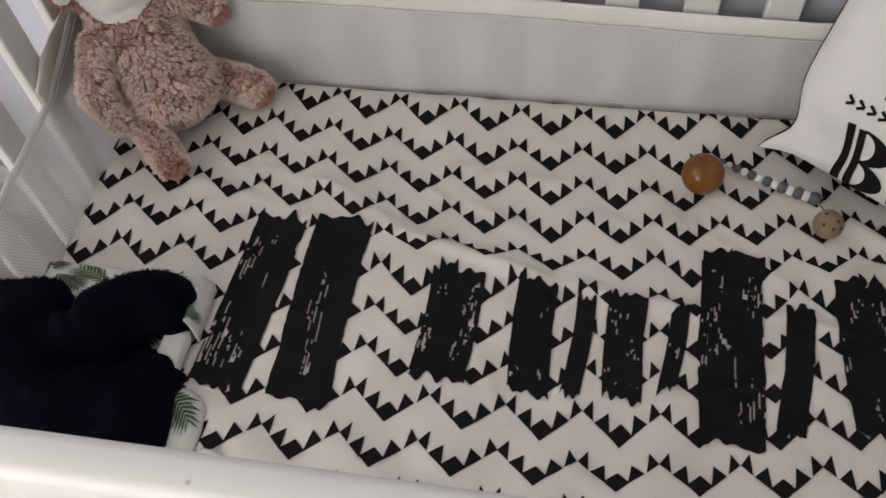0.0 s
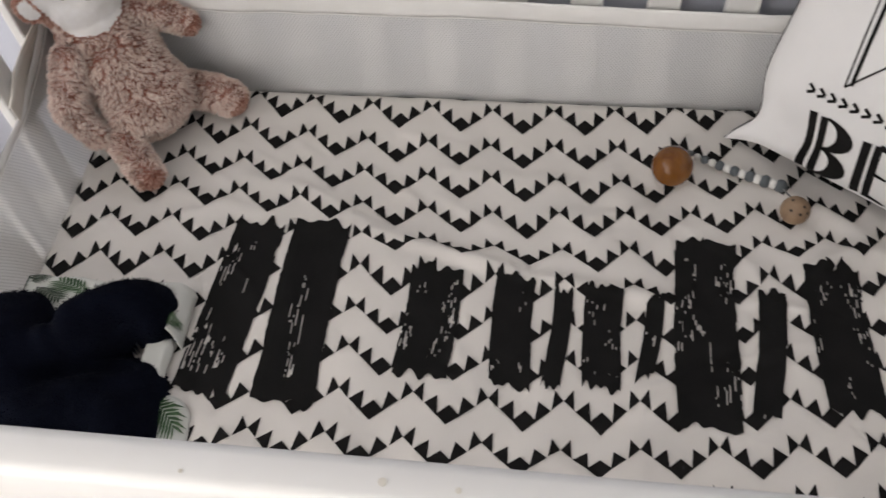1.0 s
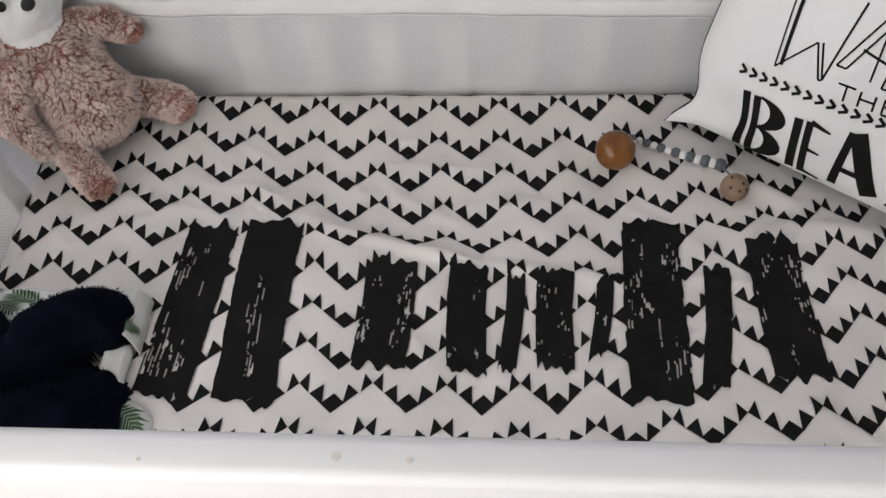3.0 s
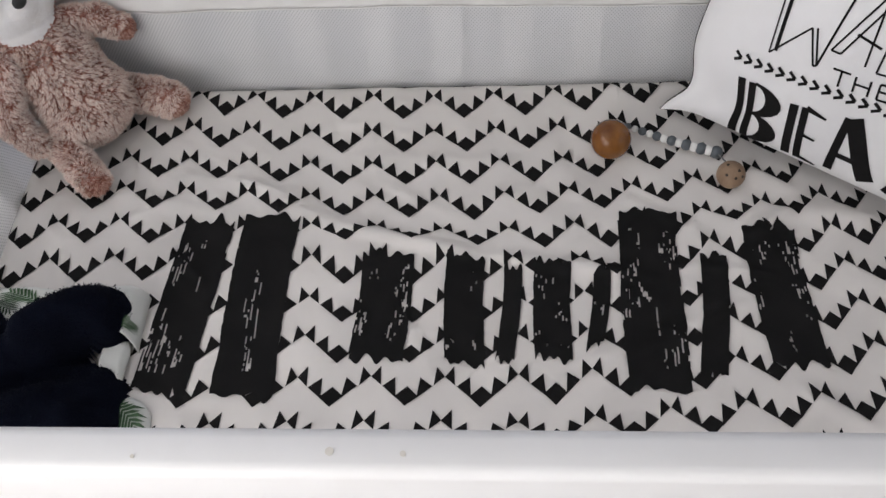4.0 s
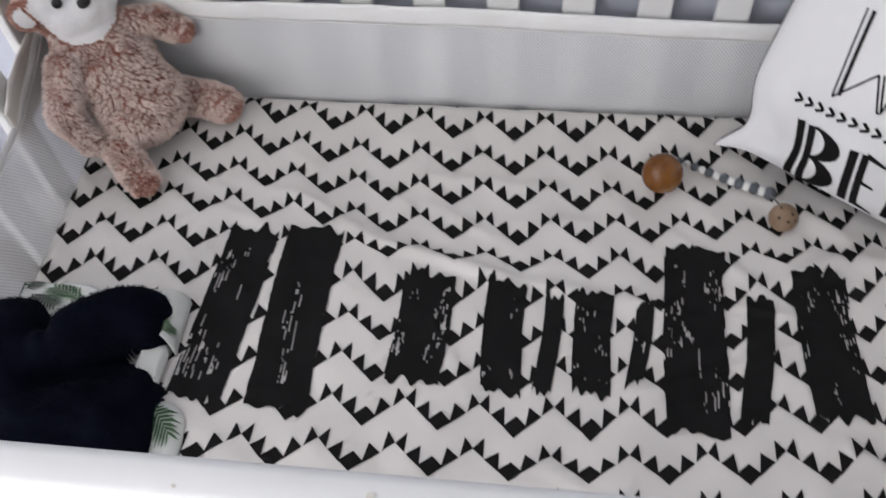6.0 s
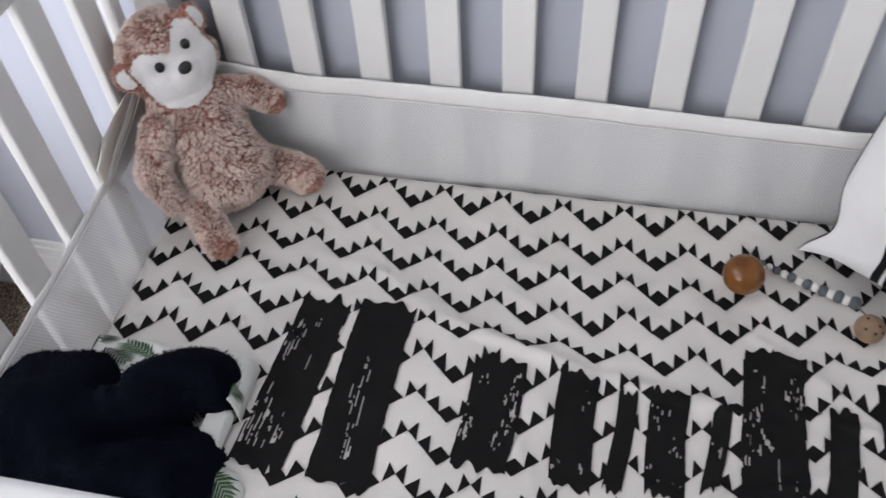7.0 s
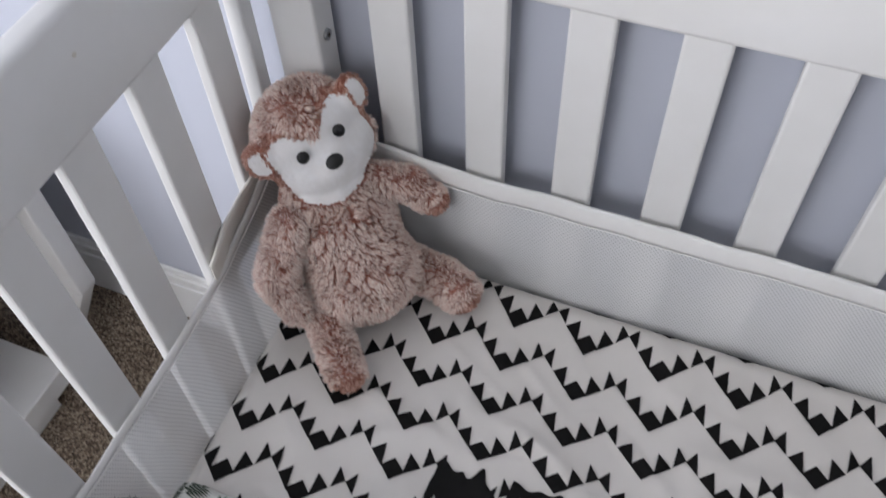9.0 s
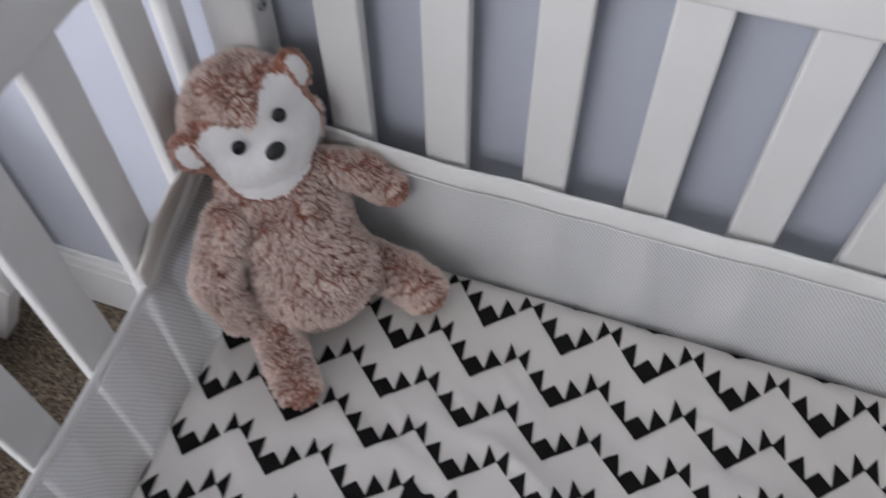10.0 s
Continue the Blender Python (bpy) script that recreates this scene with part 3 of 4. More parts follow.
def plush_toy():
    """One mesh: stuffed body, pile, face, eyes and nose."""
    f = Vector((0.83, -0.56, 0)).normalized()          # the way it faces
    r = Vector((-f.y, f.x, 0))                          # towards its own left side
    up = Vector((0, 0, 1))
    head = Vector((-0.192, 0.028, 0.776))
    tilt = Matrix.Rotation(radians(17), 3, f) @ Matrix.Rotation(radians(-24), 3, r)
    hf, hr, hu = tilt @ f, tilt @ r, tilt @ up
    lumps = []                                          # centre, radii along axes

    def lump(c, radii, axes=(f, r, up)):
        m = Matrix((axes[0], axes[1], axes[2])).transposed().to_4x4()
        lumps.append(Matrix.Translation(c) @ m @ Matrix.Diagonal((*radii, 1)))

    def limb(a, b, ra, rb, n=6):
        for k in range(n + 1):
            t = k / n
            rad = ra + (rb - ra) * t
            lump(Vector(a).lerp(Vector(b), t), (rad, rad, rad))

    lump(head, (0.055, 0.065, 0.067), (hf, hr, hu))
    lump(head + hf * 0.012 - hu * 0.020, (0.049, 0.064, 0.048), (hf, hr, hu))
    lump(head + hf * 0.049 - hu * 0.020, (0.019, 0.026, 0.021), (hf, hr, hu))
    lump(Vector((-0.170, 0.005, 0.715)), (0.044, 0.058, 0.042))
    lump(Vector((-0.144, -0.010, 0.664)), (0.051, 0.066, 0.060))
    lump(Vector((-0.116, -0.030, 0.613)), (0.059, 0.071, 0.057))
    lump(Vector((-0.131, -0.020, 0.640)), (0.054, 0.066, 0.056))
    limb((-0.190, -0.058, 0.712), (-0.194, -0.100, 0.660), 0.021, 0.023)
    limb((-0.194, -0.100, 0.660), (-0.172, -0.106, 0.612), 0.023, 0.018)
    limb((-0.135, 0.034, 0.714), (-0.085, 0.058, 0.700), 0.021, 0.020)
    limb((-0.085, 0.058, 0.700), (-0.054, 0.056, 0.684), 0.021, 0.017)
    limb((-0.148, -0.086, 0.590), (-0.108, -0.130, 0.582), 0.026, 0.022)
    limb((-0.108, -0.130, 0.582), (-0.088, -0.150, 0.580), 0.024, 0.022, 3)
    limb((-0.072, 0.016, 0.588), (-0.030, 0.014, 0.584), 0.027, 0.024)
    limb((-0.030, 0.014, 0.584), (-0.002, 0.004, 0.582), 0.026, 0.025, 3)
    bm = bmesh.new()
    for m in lumps:
        bmesh.ops.create_uvsphere(bm, u_segments=20, v_segments=12, radius=1.0, matrix=m)
    ears = []
    for s in (-1, 1):
        c = head + hr * (0.063 * s) + hu * 0.020 + hf * 0.020
        ax = ((hf * 0.85 + hr * 0.5 * s).normalized(), (hr - hf * 0.6 * s).normalized(), hu)
        m = Matrix((ax[0], ax[0].cross(hu).normalized(), hu)).transposed().to_4x4()
        full = Matrix.Translation(c) @ m @ Matrix.Diagonal((0.010, 0.021, 0.024, 1))
        bmesh.ops.create_uvsphere(bm, u_segments=16, v_segments=10, radius=1.0, matrix=full)
        ears.append((c, ax[0], ax[0].cross(hu).normalized()))
    raw = new("raw", mesh_from(bm, "raw"))
    rm = raw.modifiers.new("remesh", "REMESH")
    rm.mode, rm.voxel_size = "VOXEL", 0.0036
    sm = raw.modifiers.new("smooth", "SMOOTH")
    sm.factor, sm.iterations = 0.6, 6
    dg = bpy.context.evaluated_depsgraph_get()
    skin = bpy.data.meshes.new_from_object(raw.evaluated_get(dg))
    bpy.data.objects.remove(raw)
    vs = np.empty(len(skin.vertices) * 3)
    skin.vertices.foreach_get("co", vs)
    vs = vs.reshape(-1, 3)
    faces = [tuple(p.vertices) for p in skin.polygons]
    normals = [p.normal.copy() for p in skin.polygons]
    areas = [p.area for p in skin.polygons]
    centres = [p.center.copy() for p in skin.polygons]

    def zone(p):
        """0 mottled pile, 1 russet pile, 2 white face."""
        for c, n, w in ears:
            d = p - c
            if abs(d.dot(n)) < 0.02 and d.length < 0.03:
                q = math.hypot(d.dot(w) / 0.0175, d.dot(hu) / 0.0205)
                if d.dot(n) > 0.003 and q < 0.78 and abs((p - head).dot(hr)) > 0.060:
                    return 2
                if d.length < 0.030 and abs((p - head).dot(hr)) > 0.057:
                    return 1
        d = p - head
        if d.length < 0.09 and d.dot(hu) > -0.068:
            a, b, c = d.dot(hr) / 0.065, d.dot(hu) / 0.067, d.dot(hf) / 0.055
            top = 0.22 + 0.85 * min(abs(a), 0.45) * (0.90 if a > 0 else 0.85) - 0.5 * max(0, abs(a) - 0.6)
            if c > 0.12 and -0.88 < a < 0.90 and b < top and (a * 0.93) ** 2 + (b * 0.92) ** 2 < 0.92:
                return 2
            if b > -0.25 and c < 0.9 and b < top + 0.13 and c > 0.05:
                return 1
            if b < -0.2 and c < 0.3:
                return 1
        for paw in SOLES:
            if (p - paw).length < 0.021:
                return 1
        return 0

    SOLES = [Vector(c) for c in ((-0.074, -0.166, 0.576), (0.014, -0.004, 0.574), (-0.044, 0.052, 0.676))]
    zones = [zone(c) for c in centres]
    verts = [tuple(v) for v in vs]
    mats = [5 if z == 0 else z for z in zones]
    # pile
    rng = np.random.default_rng(3)
    total = sum(areas)
    cum = np.cumsum(areas) / total
    # tufts that strands lean together into
    tufts = kdtree.KDTree(4200)
    for k, pick in enumerate(np.searchsorted(cum, rng.random(4200))):
        tufts.insert(centres[pick], k)
    tufts.balance()
    for pick in np.searchsorted(cum, rng.random(150000)):
        z = zones[pick]
        face = faces[pick]
        w = rng.dirichlet([1.0] * len(face))
        p = Vector(sum(w[n] * vs[face[n]] for n in range(len(face))))
        nrm = normals[pick]
        if z == 2:
            ln, wd = rng.uniform(0.0009, 0.0018), 0.00045
        else:
            ln, wd = (rng.uniform(0.003, 0.0055) if z == 1 else rng.uniform(0.005, 0.0092)), 0.00042
        swirl = Vector((n3(p.x * 70, p.y * 70, p.z * 70), n3(p.y * 70, p.z * 70, p.x * 70 + 7), n3(p.z * 70, p.x * 70, p.y * 70 + 3)))
        d = (nrm * 0.75 + Vector((0, 0, -0.35)) + swirl * 0.6 + Vector(rng.normal(0, 0.22, 3))).normalized()
        if d.dot(nrm) < 0.15:
            d = (d + nrm * 0.5).normalized()
        side = d.cross(nrm + Vector((0.01, 0.02, 0.03))).normalized() * wd
        root = p - nrm * 0.001
        k = len(verts)
        mid = root + d * ln * 0.42
        tip = root + d * ln + Vector((0, 0, -ln * 0.18))
        if z != 2:
            heart, _k, _d = tufts.find(p)
            lean = nrm * 0.8 + Vector((0, 0, -0.45)) + Vector((n3(heart.x * 40, heart.y * 40, heart.z * 40), n3(heart.y * 40, heart.z * 40, heart.x * 40 + 7), n3(heart.z * 40, heart.x * 40, heart.y * 40 + 3))) * 0.8
            tip = tip.lerp(heart + lean.normalized() * ln, 0.5)
            mid = mid.lerp(root.lerp(tip, 0.45), 0.6)
        verts += [tuple(root - side), tuple(root + side), tuple(mid + side * 0.8), tuple(mid - side * 0.8), tuple(tip + side * 0.4), tuple(tip - side * 0.4)]
        faces += [(k, k + 1, k + 2, k + 3), (k + 3, k + 2, k + 4, k + 5)]
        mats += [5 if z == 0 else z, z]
    def blob(c, radii, axes, mat):
        b2 = bmesh.new()
        m = Matrix(axes).transposed().to_4x4()
        bmesh.ops.create_uvsphere(b2, u_segments=18, v_segments=12, radius=1.0, matrix=Matrix.Translation(c) @ m @ Matrix.Diagonal((*radii, 1)))
        k = len(verts)
        b2.verts.ensure_lookup_table()
        verts.extend(tuple(v.co) for v in b2.verts)
        for fc in b2.faces:
            faces.append(tuple(k + v.index for v in fc.verts))
            mats.append(mat)
        b2.free()

    axes = (hf, hr, hu)
    for s in (-1, 1):
        blob(head + hr * (0.0245 * s) + hu * 0.010 + hf * 0.0575, (0.0048, 0.0072, 0.0076), axes, 3)
    blob(head - hu * 0.010 + hf * 0.0705, (0.007, 0.0105, 0.0085), axes, 4)
    me = bpy.data.meshes.new("plush_toy")
    me.from_pydata(verts, [], faces)
    for m in (FUR, FUR_DARK, FACE, EYE, NOSE, FUR_ROOT):
        me.materials.append(m)
    me.polygons.foreach_set("material_index", mats)
    smooth(me)
    base = Vector((-0.12, -0.03, MZ))
    me.transform(Matrix.Translation(-base))
    ob = new("plush_toy", me)
    ob.location = base
    return tagged(ob, "rose-brown plush toy with white face, seated in the crib corner", "plush toy")


plush_toy()

# ---- blanket ----
blanket = thing("folded_blanket", (-0.1, -0.5, MZ), "crumpled navy fleece blanket with white leaf-printed reverse", "blanket")


def bump_at(x, y, cx, cy, rx, ry, turn=0.0, power=2.0):
    c, s = math.cos(turn), math.sin(turn)
    a, b = ((x - cx) * c + (y - cy) * s) / rx, (-(x - cx) * s + (y - cy) * c) / ry
    q = (abs(a) ** power + abs(b) ** power) ** (1 / power)
    return math.sqrt(max(0.0, 1 - q * q)) if q < 1 else -(q - 1) * 2


def navy_height(x, y):
    hs = (
        0.112 * bump_at(x, y, -0.215, -0.500, 0.110, 0.105, 0.35, 2.6),
        0.116 * bump_at(x, y, -0.075, -0.446, 0.118, 0.042, 0.62, 2.6),
        0.078 * bump_at(x, y, -0.105, -0.590, 0.150, 0.115, 0.12, 4.0),
        0.080 * bump_at(x, y, -0.012, -0.424, 0.034, 0.034, 0.2, 2.4),
        0.060 * bump_at(x, y, -0.14, -0.48, 0.08, 0.07, 0.0, 3.0),
    )
    soft = 0.008
    top = max(hs)
    h = top + soft * math.log(sum(math.exp((q - top) / soft) for q in hs)) - soft * 0.5
    # folds running in from the edge
    for ax, ay, bx, by, deep, wide in ((-0.15, -0.40, -0.10, -0.50, 0.018, 0.013), (-0.02, -0.50, -0.16, -0.535, 0.014, 0.014), (-0.03, -0.60, -0.14, -0.60, 0.007, 0.012), (-0.28, -0.55, -0.19, -0.57, 0.010, 0.013)):
        dx, dy = bx - ax, by - ay
        t = min(max(((x - ax) * dx + (y - ay) * dy) / (dx * dx + dy * dy), 0), 1)
        d2 = (x - ax - t * dx) ** 2 + (y - ay - t * dy) ** 2
        h -= deep * math.exp(-d2 / wide ** 2) * (0.4 + 0.6 * math.sin(math.pi * min(max(t, 0.05), 0.95))) * min(1, max(0, h) / 0.03)
    return h


def navy_top():
    nu, nv = 110, 100

    def at(a, b):
        x, y = -0.30 + a * 0.36, -0.664 + b * 0.32
        h = 0.94 * navy_height(x / 0.92, y / 0.92) + 0.0035 * n3(x * 45, y * 45) + 0.012 * n3(x * 14, y * 18, 4)
        return Vector((max(x, -0.212 - 0.050 * min(1, max(0, h) / 0.09)), y, MZ + max(h, 0.001)))

    def keep(a, b):
        x, y = -0.30 + a * 0.36, -0.664 + b * 0.32
        return navy_height(x / 0.92, y / 0.92) > 0.0

    return grid_mesh("fleece", nu, nv, at, keep)


child("fleece", navy_top(), NAVY, blanket, "navy fleece side, folded over", soft=True)


def pile(parent, source, material, count, length, seed):
    """Short pile standing on a cloth, as one piece."""
    me = source.data
    rng = np.random.default_rng(seed)
    polys = me.polygons
    area = np.cumsum([p.area for p in polys])
    verts, faces = [], []
    for k in np.searchsorted(area / area[-1], rng.random(count)):
        p = polys[int(k)]
        c = p.center + Vector(rng.normal(0, 0.0012, 3))
        n = p.normal if p.normal.z > 0 else -p.normal
        d = (n + Vector(rng.normal(0, 0.55, 3))).normalized()
        s = d.cross(Vector((0.3, 0.2, 0.9))).normalized() * 0.0007
        q = len(verts)
        verts += [tuple(c - s), tuple(c + s), tuple(c + d * length * rng.uniform(0.6, 1.2))]
        faces.append((q, q + 1, q + 2))
    out = bpy.data.meshes.new("pile")
    out.from_pydata(verts, [], faces)
    ob = part("fleece_nap", out, material, parent)
    return tagged(ob, kind="stuff")


fleece = [o for o in blanket.children if o.name.startswith("fleece")][0]
pile(blanket, fleece, NAVY, 20000, 0.0026, 8)


def flap(x0, x1, y0, y1, lift, roll, seed, nu=26, nv=18):
    """A turned-out edge of the printed side: a rounded lap of cloth."""
    def at(a, b):
        cut = 0.18
        aa = a
        x = x0 + (x1 - x0) * aa
        y = y0 + (y1 - y0) * b
        edge = min(a, 1 - a, 1 - b)
        z = MZ + 0.004 + lift * math.sin(min(1, edge / cut) * math.pi / 2) + 0.004 * n3(x * 25, y * 25, seed) + roll * b
        return Vector((x + 0.006 * n3(y * 20, seed), y + 0.008 * n3(x * 18, seed + 4) - 0.02 * (2 * a - 1) ** 4, z))
    return at


def leaf(parent, at, a0, b0, turn, size, material, leaflets=9, broad=0.16):
    """A palm frond printed on a flap, in the flap's own coordinates."""
    bm = bmesh.new()
    c, s = math.cos(turn), math.sin(turn)

    def put(p, q):
        a, b = a0 + size * (p * c - q * s), b0 + size * (p * s + q * c)
        v = at(min(max(a, 0.02), 0.98), min(max(b, 0.02), 0.98))
        return bm.verts.new(v + Vector((0.0004, 0, 0.0017)))

    for k in range(leaflets):
        t = k / (leaflets - 1)
        base = -0.5 + t
        for side in (1, -1):
            wild = n3(k * 3.1 + a0 * 17, side * 2.3 + b0 * 11, turn * 5)
            reach = (broad + 0.42 * math.sin(math.pi * (0.12 + 0.8 * t))) * (1 + 0.5 * wild)
            one, two = put(base - 0.03, 0), put(base + 0.045, 0)
            mid1, mid2 = put(base + 0.04 + reach * 0.25, side * reach * 0.5), put(base + 0.12 + reach * 0.25, side * reach * 0.45)
            tip = put(base + 0.12 + reach * 0.5, side * reach)
            bm.faces.new((one, two, mid2, mid1))
            bm.faces.new((mid1, mid2, tip))
    return child("leaf_print", bm, material, parent)


for x0, x1, y0, y1, lift, roll, seed, leaves in (
    (-0.085, 0.036, -0.435, -0.350, 0.030, 0.004, 1.0, ((0.36, 0.80, 0.25, 0.36, DARK_GREEN), (0.66, 0.52, 2.5, 0.28, DARK_GREEN), (0.88, 0.20, 1.3, 0.20, GREEN))),
    (-0.225, -0.070, -0.440, -0.356, 0.034, 0.006, 5.0, ((0.60, 0.66, 2.6, 0.34, GREEN), (0.14, 0.8, 0.5, 0.28, DARK_GREEN), (0.36, 0.50, -0.7, 0.30, DARK_GREEN), (0.86, 0.5, 0.9, 0.32, DARK_GREEN))),
    (-0.02, 0.078, -0.662, -0.525, 0.010, 0.002, 9.0, ((0.62, 0.80, -0.5, 0.42, GREEN), (0.50, 0.30, -1.2, 0.30, GREEN))),
    (-0.014, 0.026, -0.525, -0.43, 0.012, 0.006, 13.0, ((0.55, 0.2, 1.2, 0.22, DARK_GREEN),)),
):
    at = flap(0.92 * x0, 0.92 * x1, 0.92 * y0, 0.92 * y1, lift, roll, seed)
    lap = child("printed_lap", grid_mesh("printed_lap", 26, 18, at, thick=0.0018), LEAF_CLOTH, blanket, "white reverse printed with green palm leaves", soft=True)
    for a0, b0, turn, size, mt in leaves:
        leaf(blanket, at, a0, b0, turn, size, mt)

care = [Vector((0.078, -0.552, MZ + 0.006)), Vector((0.106, -0.555, MZ + 0.005)), Vector((0.109, -0.593, MZ + 0.005)), Vector((0.079, -0.590, MZ + 0.006))]


def tag_at(a, b):
    low, high = care[3].lerp(care[2], a), care[0].lerp(care[1], a)
    return low.lerp(high, b) + Vector((0, 0, 0.004 * math.sin(math.pi * a)))


tag = child("care_tag", grid_mesh("care_tag", 8, 8, tag_at, thick=0.0006), TAG, blanket, "white care tag with faint lines", soft=True)
for k in range(5):
    child("tag_line", grid_mesh("tag_line", 6, 1, lambda a, b, k=k: tag_at(0.12 + 0.7 * a, 0.2 + 0.14 * k + 0.04 * b) + Vector((0, 0, 0.001))), GREY_INK, blanket)

# ---- beaded teether ----
teether = thing("beaded_teether", (0.74, -0.1, MZ), "wooden ball teether with grey and white beads on the sheet", "teether")
child("large_ball", ball((0.660, -0.088, MZ + 0.0295), 0.0288, 40, 24), AMBER_WOOD, teether, "large glossy amber wooden ball", soft=True)
small = child("small_ball", ball((0.8215, -0.148, MZ + 0.021), 0.0196, 32, 20), PALE_WOOD, teether, "small pale wooden ball with bored holes", soft=True)
# nothing is bored: dark discs carry the shade inside the holes as colour
for dx, dy, dz in ((-0.5, -0.55, 0.66), (0.35, -0.35, 0.86), (0.1, -0.8, 0.58), (-0.35, 0.15, 0.9), (0.6, -0.6, 0.5)):
    d = Vector((dx, dy, dz)).normalized()
    c = Vector((0.8215, -0.148, MZ + 0.021)) + d * 0.0187
    child("hole", rod(c, c + d * 0.0013, 0.0021, 10), HOLE_SHADE, small)
bead_path = []
for k in range(13):
    t = k / 12
    bead_path.append(Vector((0.690 + 0.120 * t, -0.046 - 0.054 * t - 0.003 * math.sin(math.pi * t), MZ + 0.009 + 0.003 * t)))
child("cord", tube([Vector((0.672, -0.066, MZ + 0.036))] + bead_path + [Vector((0.818, -0.132, MZ + 0.026))], 0.0012, 6), CORD, teether)
for k, p in enumerate(bead_path):
    rad = 0.0052 + 0.0042 * (k / 12) ** 0.8
    white = k % 2 == 1
    child("bead", ball(p, rad * (0.85 if white else 1.0), 16, 10), WHITE_BEAD if white else GREY_BEAD, teether, "white silicone bead" if white else "slate-grey silicone bead", soft=True)

# ---- cushion ----
PR = Vector((0.82, -0.57, 0)).normalized()
PB = Vector((-PR.y, PR.x, 0))
PU = (PB * math.cos(radians(60)) + Vector((0, 0, 1)) * math.sin(radians(60))).normalized()
PN = PR.cross(PU)
PO = Vector((0.735, -0.005, 0.575)) - 0.012 * PU + 0.010 * PR
PW, PH, PT = 0.45, 0.43, 0.062
cushion = thing("cushion", PO + PR * 0.2, "white cotton cushion with black lettering, leaning in the corner", "cushion")


def pillow(u, v, back=False):
    """Place on the cushion's front at u, v metres from its lower left corner."""
    a, b = min(max(u / PW, 0), 1), min(max(v / PH, 0), 1)
    rise = (max(0.0, 1 - abs(2 * a - 1) ** 2.6) * max(0.0, 1 - abs(2 * b - 1) ** (1.7 if b < 0.5 else 2.4))) ** 0.6
    side = min(1, v / 0.05) * min(1, (PH - v) / 0.05)
    foot = min(1, u / 0.06) * min(1, (PW - u) / 0.06)
    pinch_u = (0.007 + 0.020 * math.exp(-(((v - 0.055) / 0.04) ** 2))) * math.sin(max(0, side) * math.pi / 2) * (1 - 2 * a) * abs(1 - 2 * a)
    pinch_v = 0.016 * math.sin(max(0, foot) * math.pi / 2) * (1 - 2 * b) * abs(1 - 2 * b) ** 2
    crease = 0.0035 * n3(u * 12, v * 9, 2) + 0.002 * n3(u * 30, v * 22, 6) * (1 - rise)
    tuck = 0.012 * math.exp(-((u - 0.055) ** 2 + (v - 0.05) ** 2) / 0.0011)
    h = PT * rise + (crease - tuck) * min(1, rise * 3)
    return PO + PR * (a * PW + pinch_u) + PU * (b * PH + pinch_v) + PN * (h * (-0.6 if back else 1.0))


child("front", grid_mesh("front", 70, 66, lambda a, b: pillow(a * PW, b * PH)), CUSHION, cushion, "white printed front", soft=True)
child("back", grid_mesh("back", 40, 40, lambda a, b: pillow(a * PW, b * PH, True)), INK, cushion, "black cotton back", soft=True)
rim = [(1, k / 30) for k in range(30)] + [(1 - k / 30, 1) for k in range(30)] + [(0, 1 - k / 30) for k in range(30)] + [(k / 60, 0) for k in range(4)]
child("piping", tube([pillow(a * PW, b * PH) - PN * 0.003 for a, b in rim], 0.0022, 7), INK, cushion, "black piping in the seam", soft=True)


def printed(name, bm, label=""):
    """Lay a flat shape, in the cushion's metres, on the cushion's front."""
    for k in range(1, 46):
        cut = k * 0.01
        for co, no in (((cut, 0, 0), (1, 0, 0)), ((0, cut, 0), (0, 1, 0))):
            geom = bm.verts[:] + bm.edges[:] + bm.faces[:]
            bmesh.ops.bisect_plane(bm, geom=geom, dist=1e-6, plane_co=co, plane_no=no)
    for v in bm.verts:
        v.co = pillow(v.co.x * 1.02, v.co.y * 1.04 - 0.012) + PN * 0.0012
    return child(name, bm, INK, cushion, label)


def quads(shapes):
    bm = bmesh.new()
    for shape in shapes:
        bm.faces.new([bm.verts.new((x, y, 0)) for x, y in shape])
    return bm


def stroke(points, w, w2=None):
    """A line of even width through points, as four-sided bits."""
    out = []
    for (ax, ay), (bx, by) in zip(points, points[1:]):
        d = Vector((bx - ax, by - ay)).normalized()
        n = Vector((-d.y, d.x))
        e = w2 if w2 is not None else w
        out.append([(ax - n.x * w / 2, ay - n.y * w / 2), (bx - n.x * e / 2, by - n.y * e / 2), (bx + n.x * e / 2, by + n.y * e / 2), (ax + n.x * w / 2, ay + n.y * w / 2)])
    return out


def arc(cx, cy, rx, ry, a0, a1, n=10):
    return [(cx + rx * math.cos(radians(a0 + (a1 - a0) * k / n)), cy + ry * math.sin(radians(a0 + (a1 - a0) * k / n))) for k in range(n + 1)]


def crescent(cx, cy, rx, ry, w, a0=-90, a1=90):
    """A bowl that is thick in the middle and thin at its ends."""
    outer, inner = arc(cx, cy, rx, ry, a0, a1), arc(cx, cy, rx - w, ry - 0.004, a0, a1)
    return [[outer[k], outer[k + 1], inner[k + 1], inner[k]] for k in range(len(outer) - 1)]


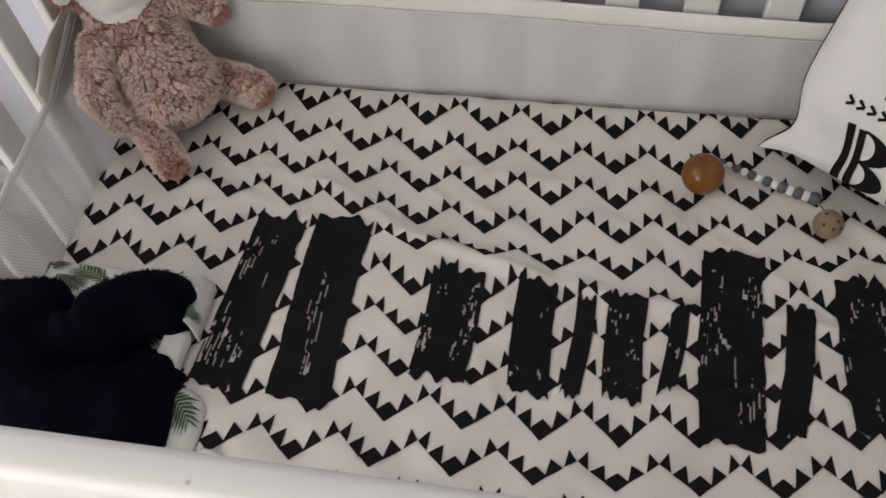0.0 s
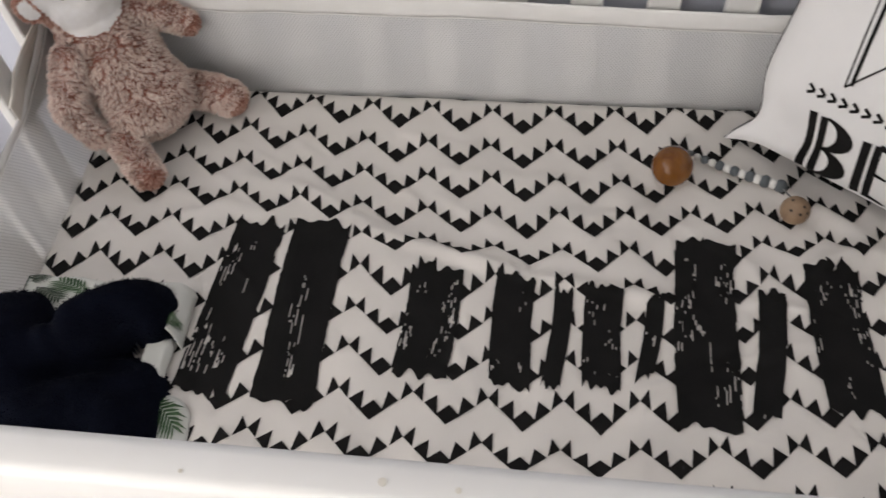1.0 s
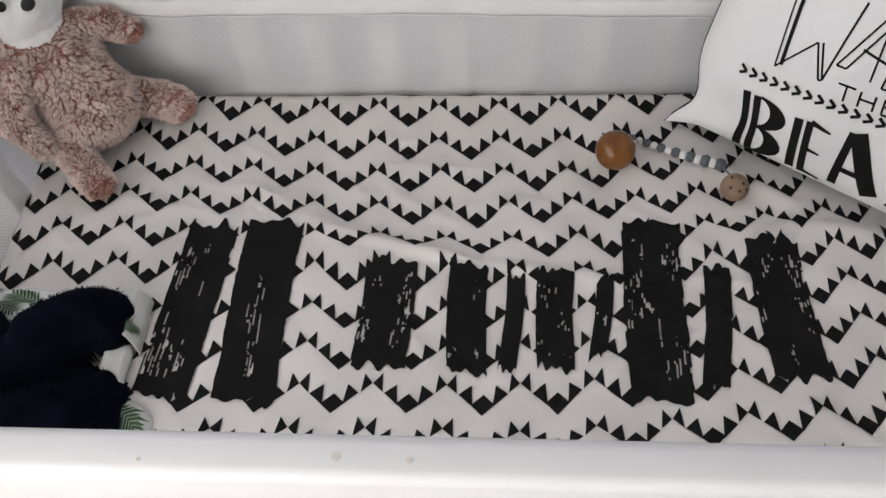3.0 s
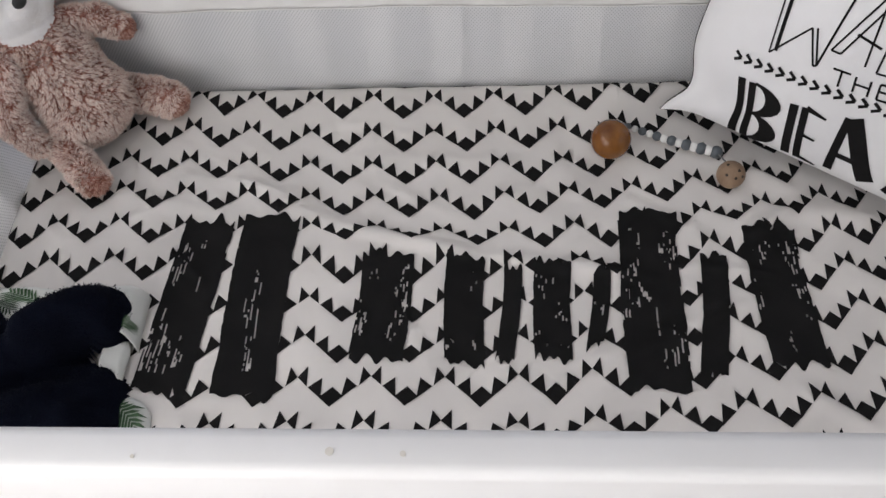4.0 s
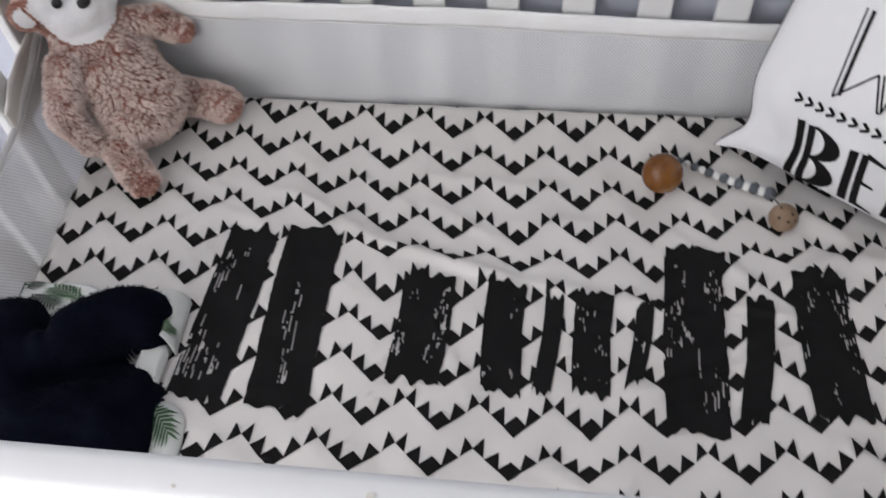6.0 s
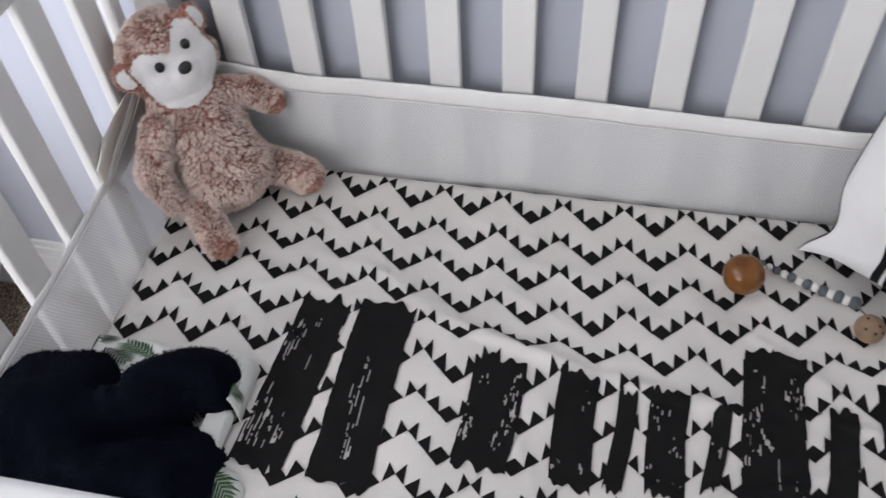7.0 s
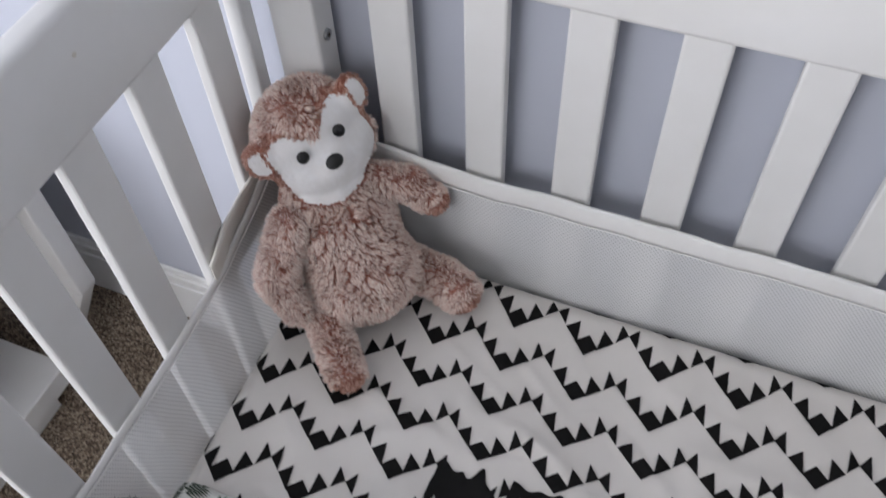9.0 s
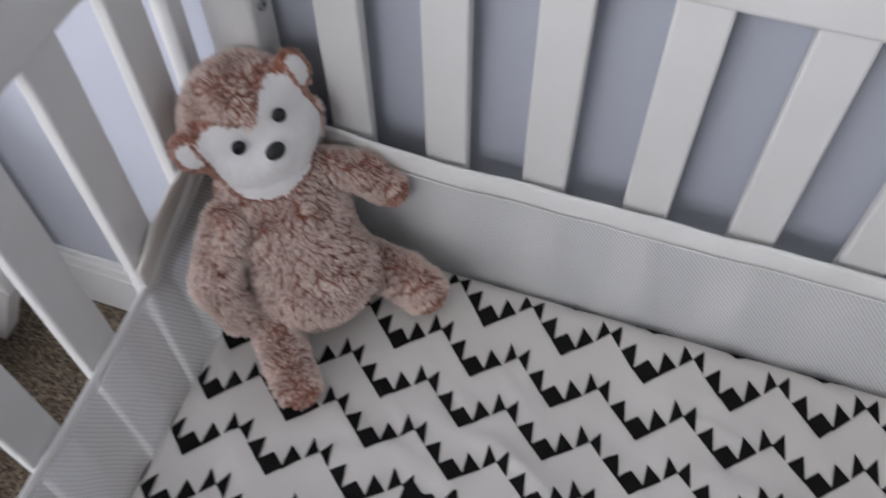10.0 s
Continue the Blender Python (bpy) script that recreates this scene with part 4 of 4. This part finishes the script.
def lettering():
    low = 0.026
    # B: double stem, two heavy bowls
    printed("letter_B", quads(stroke([(0.106, low - 0.012), (0.092, 0.106)], 0.012) + stroke([(0.123, low - 0.010), (0.109, 0.106)], 0.011) + crescent(0.114, 0.084, 0.044, 0.024, 0.024) + crescent(0.118, 0.038, 0.048, 0.027, 0.026)), "black capital letter B")
    # E: double slanted stem, three thin arms
    printed("letter_E", quads(stroke([(0.184, low - 0.006), (0.172, 0.102)], 0.012) + stroke([(0.200, low - 0.006), (0.187, 0.104)], 0.010) + stroke([(0.188, 0.104), (0.216, 0.099)], 0.008, 0.003) + stroke([(0.194, 0.064), (0.214, 0.062)], 0.006, 0.003) + stroke([(0.200, 0.024), (0.226, 0.020)], 0.007, 0.003)), "black capital letter E")
    # A: thin left leg, heavy right leg
    printed("letter_A", quads(stroke([(0.242, 0.026), (0.240, 0.114)], 0.012, 0.010) + stroke([(0.246, 0.116), (0.293, 0.032)], 0.021, 0.024) + stroke([(0.244, 0.056), (0.276, 0.056)], 0.008)), "black capital letter A")
    printed("letter_stroke", quads(stroke([(0.318, 0.028), (0.340, 0.075), (0.352, 0.115)], 0.009) + stroke([(0.330, 0.026), (0.352, 0.070), (0.364, 0.112)], 0.009)), "part of a further black letter")
    # a row of small arrow marks
    for k in range(17):
        x, y = 0.082 + 0.0155 * k, 0.130 + 0.0007 * k
        printed("arrow_mark", quads(stroke([(x - 0.010, y + 0.0065), (x, y), (x - 0.010, y - 0.0055)], 0.0042)), "small black arrow mark")
    # THE, in thin capitals
    thin = 0.0028
    t = stroke([(0.196, 0.165), (0.218, 0.166)], thin) + stroke([(0.207, 0.165), (0.210, 0.146)], thin)
    h = stroke([(0.225, 0.166), (0.228, 0.147)], thin) + stroke([(0.243, 0.167), (0.246, 0.148)], thin) + stroke([(0.226, 0.157), (0.244, 0.158)], thin)
    e = stroke([(0.254, 0.168), (0.257, 0.149)], thin) + stroke([(0.254, 0.168), (0.267, 0.169)], thin) + stroke([(0.255, 0.159), (0.265, 0.160)], thin) + stroke([(0.257, 0.149), (0.270, 0.150)], thin)
    printed("small_word", quads(t + h + e), "thin black capitals THE")
    # WAL, in outlined capitals
    o = 0.0026
    w = stroke([(0.100, 0.262), (0.114, 0.152)], 0.0022) + stroke([(0.109, 0.262), (0.121, 0.157)], 0.005) + stroke([(0.114, 0.152), (0.152, 0.200)], o) + stroke([(0.152, 0.200), (0.172, 0.158)], o) + stroke([(0.158, 0.202), (0.176, 0.160)], o) + stroke([(0.172, 0.158), (0.176, 0.160), (0.184, 0.262)], 0.003)
    a = stroke([(0.184, 0.184), (0.216, 0.262)], o) + stroke([(0.196, 0.184), (0.222, 0.250)], o) + stroke([(0.184, 0.184), (0.196, 0.184)], o) + stroke([(0.218, 0.262), (0.228, 0.180)], o) + stroke([(0.204, 0.212), (0.236, 0.206)], 0.0032)
    ell = stroke([(0.240, 0.262), (0.243, 0.178), (0.275, 0.182)], o) + stroke([(0.249, 0.262), (0.252, 0.186), (0.275, 0.190)], o)
    printed("outlined_word", quads(w + a + ell), "outlined black capitals WAL")


lettering()

# ---- shelf unit beside the crib ----
shelf = thing("shelf_unit", (-1.2, -0.15, 0.0), "low white open shelf unit beside the crib", "shelf unit")
for y0, y1 in ((-0.02, 0.02), (-0.60, -0.56)):
    child("side_panel", box(-1.32, -0.72, y0, y1, 0.22, 0.62, 0.003), WHITE_PAINT, shelf)
    for x, foot in ((-0.72, -0.835), (-1.32, -1.21)):
        leg = box(min(x, x + (0.1 if x < -1 else -0.1)), max(x, x + (0.1 if x < -1 else -0.1)), y0, y1, 0.0, 0.2195, 0.002)
        for v in leg.verts:
            t = 1 - v.co.z / 0.22
            v.co.x += t * (foot - x) * (1.0 if abs(v.co.x - x) < 0.05 else 0.75)
        child("leg", leg, WHITE_PAINT, shelf, "tapered white leg")
child("bottom_board", box(-1.3, -0.76, -0.555, -0.10, 0.035, 0.085, 0.003), WHITE_PAINT, shelf)
for x0 in (-1.29, -0.82):
    child("foot_block", box(x0, x0 + 0.05, -0.5, -0.15, 0.0, 0.0345, 0.002), WHITE_PAINT, shelf)
child("top_board", box(-1.33, -0.71, -0.61, 0.03, 0.6205, 0.642, 0.003), WHITE_PAINT, shelf)
crate = thing("wooden_box", (-0.95, -0.17, 0.085), "small brown stained wooden box on the shelf's bottom board", "box")
child("body", box(-1.02, -0.885, -0.235, -0.13, 0.0855, 0.20, 0.003), BROWN_WOOD, crate)
child("lid", box(-1.024, -0.881, -0.239, -0.126, 0.2005, 0.216, 0.003), BROWN_WOOD, crate)
basket = thing("wire_basket", (-1.16, -0.38, 0.085), "pale wire basket on the bottom board of the shelf", "basket")
for k in range(7):
    x = -1.275 + 0.037 * k
    for y in (-0.50, -0.26):
        child("wire", tube([(x, y, 0.088), (x, y, 0.25)], 0.0016, 5), WIRE, basket)
for k in range(6):
    y = -0.485 + 0.04 * k
    child("wire", tube([(-1.05, y, 0.088), (-1.05, y, 0.25)], 0.0016, 5), WIRE, basket)
for z in (0.0875, 0.13, 0.17, 0.21, 0.25):
    child("wire_ring", tube([(-1.278, -0.50, z), (-1.05, -0.50, z), (-1.05, -0.26, z), (-1.278, -0.26, z), (-1.278, -0.50, z)], 0.002, 5), WIRE, basket)
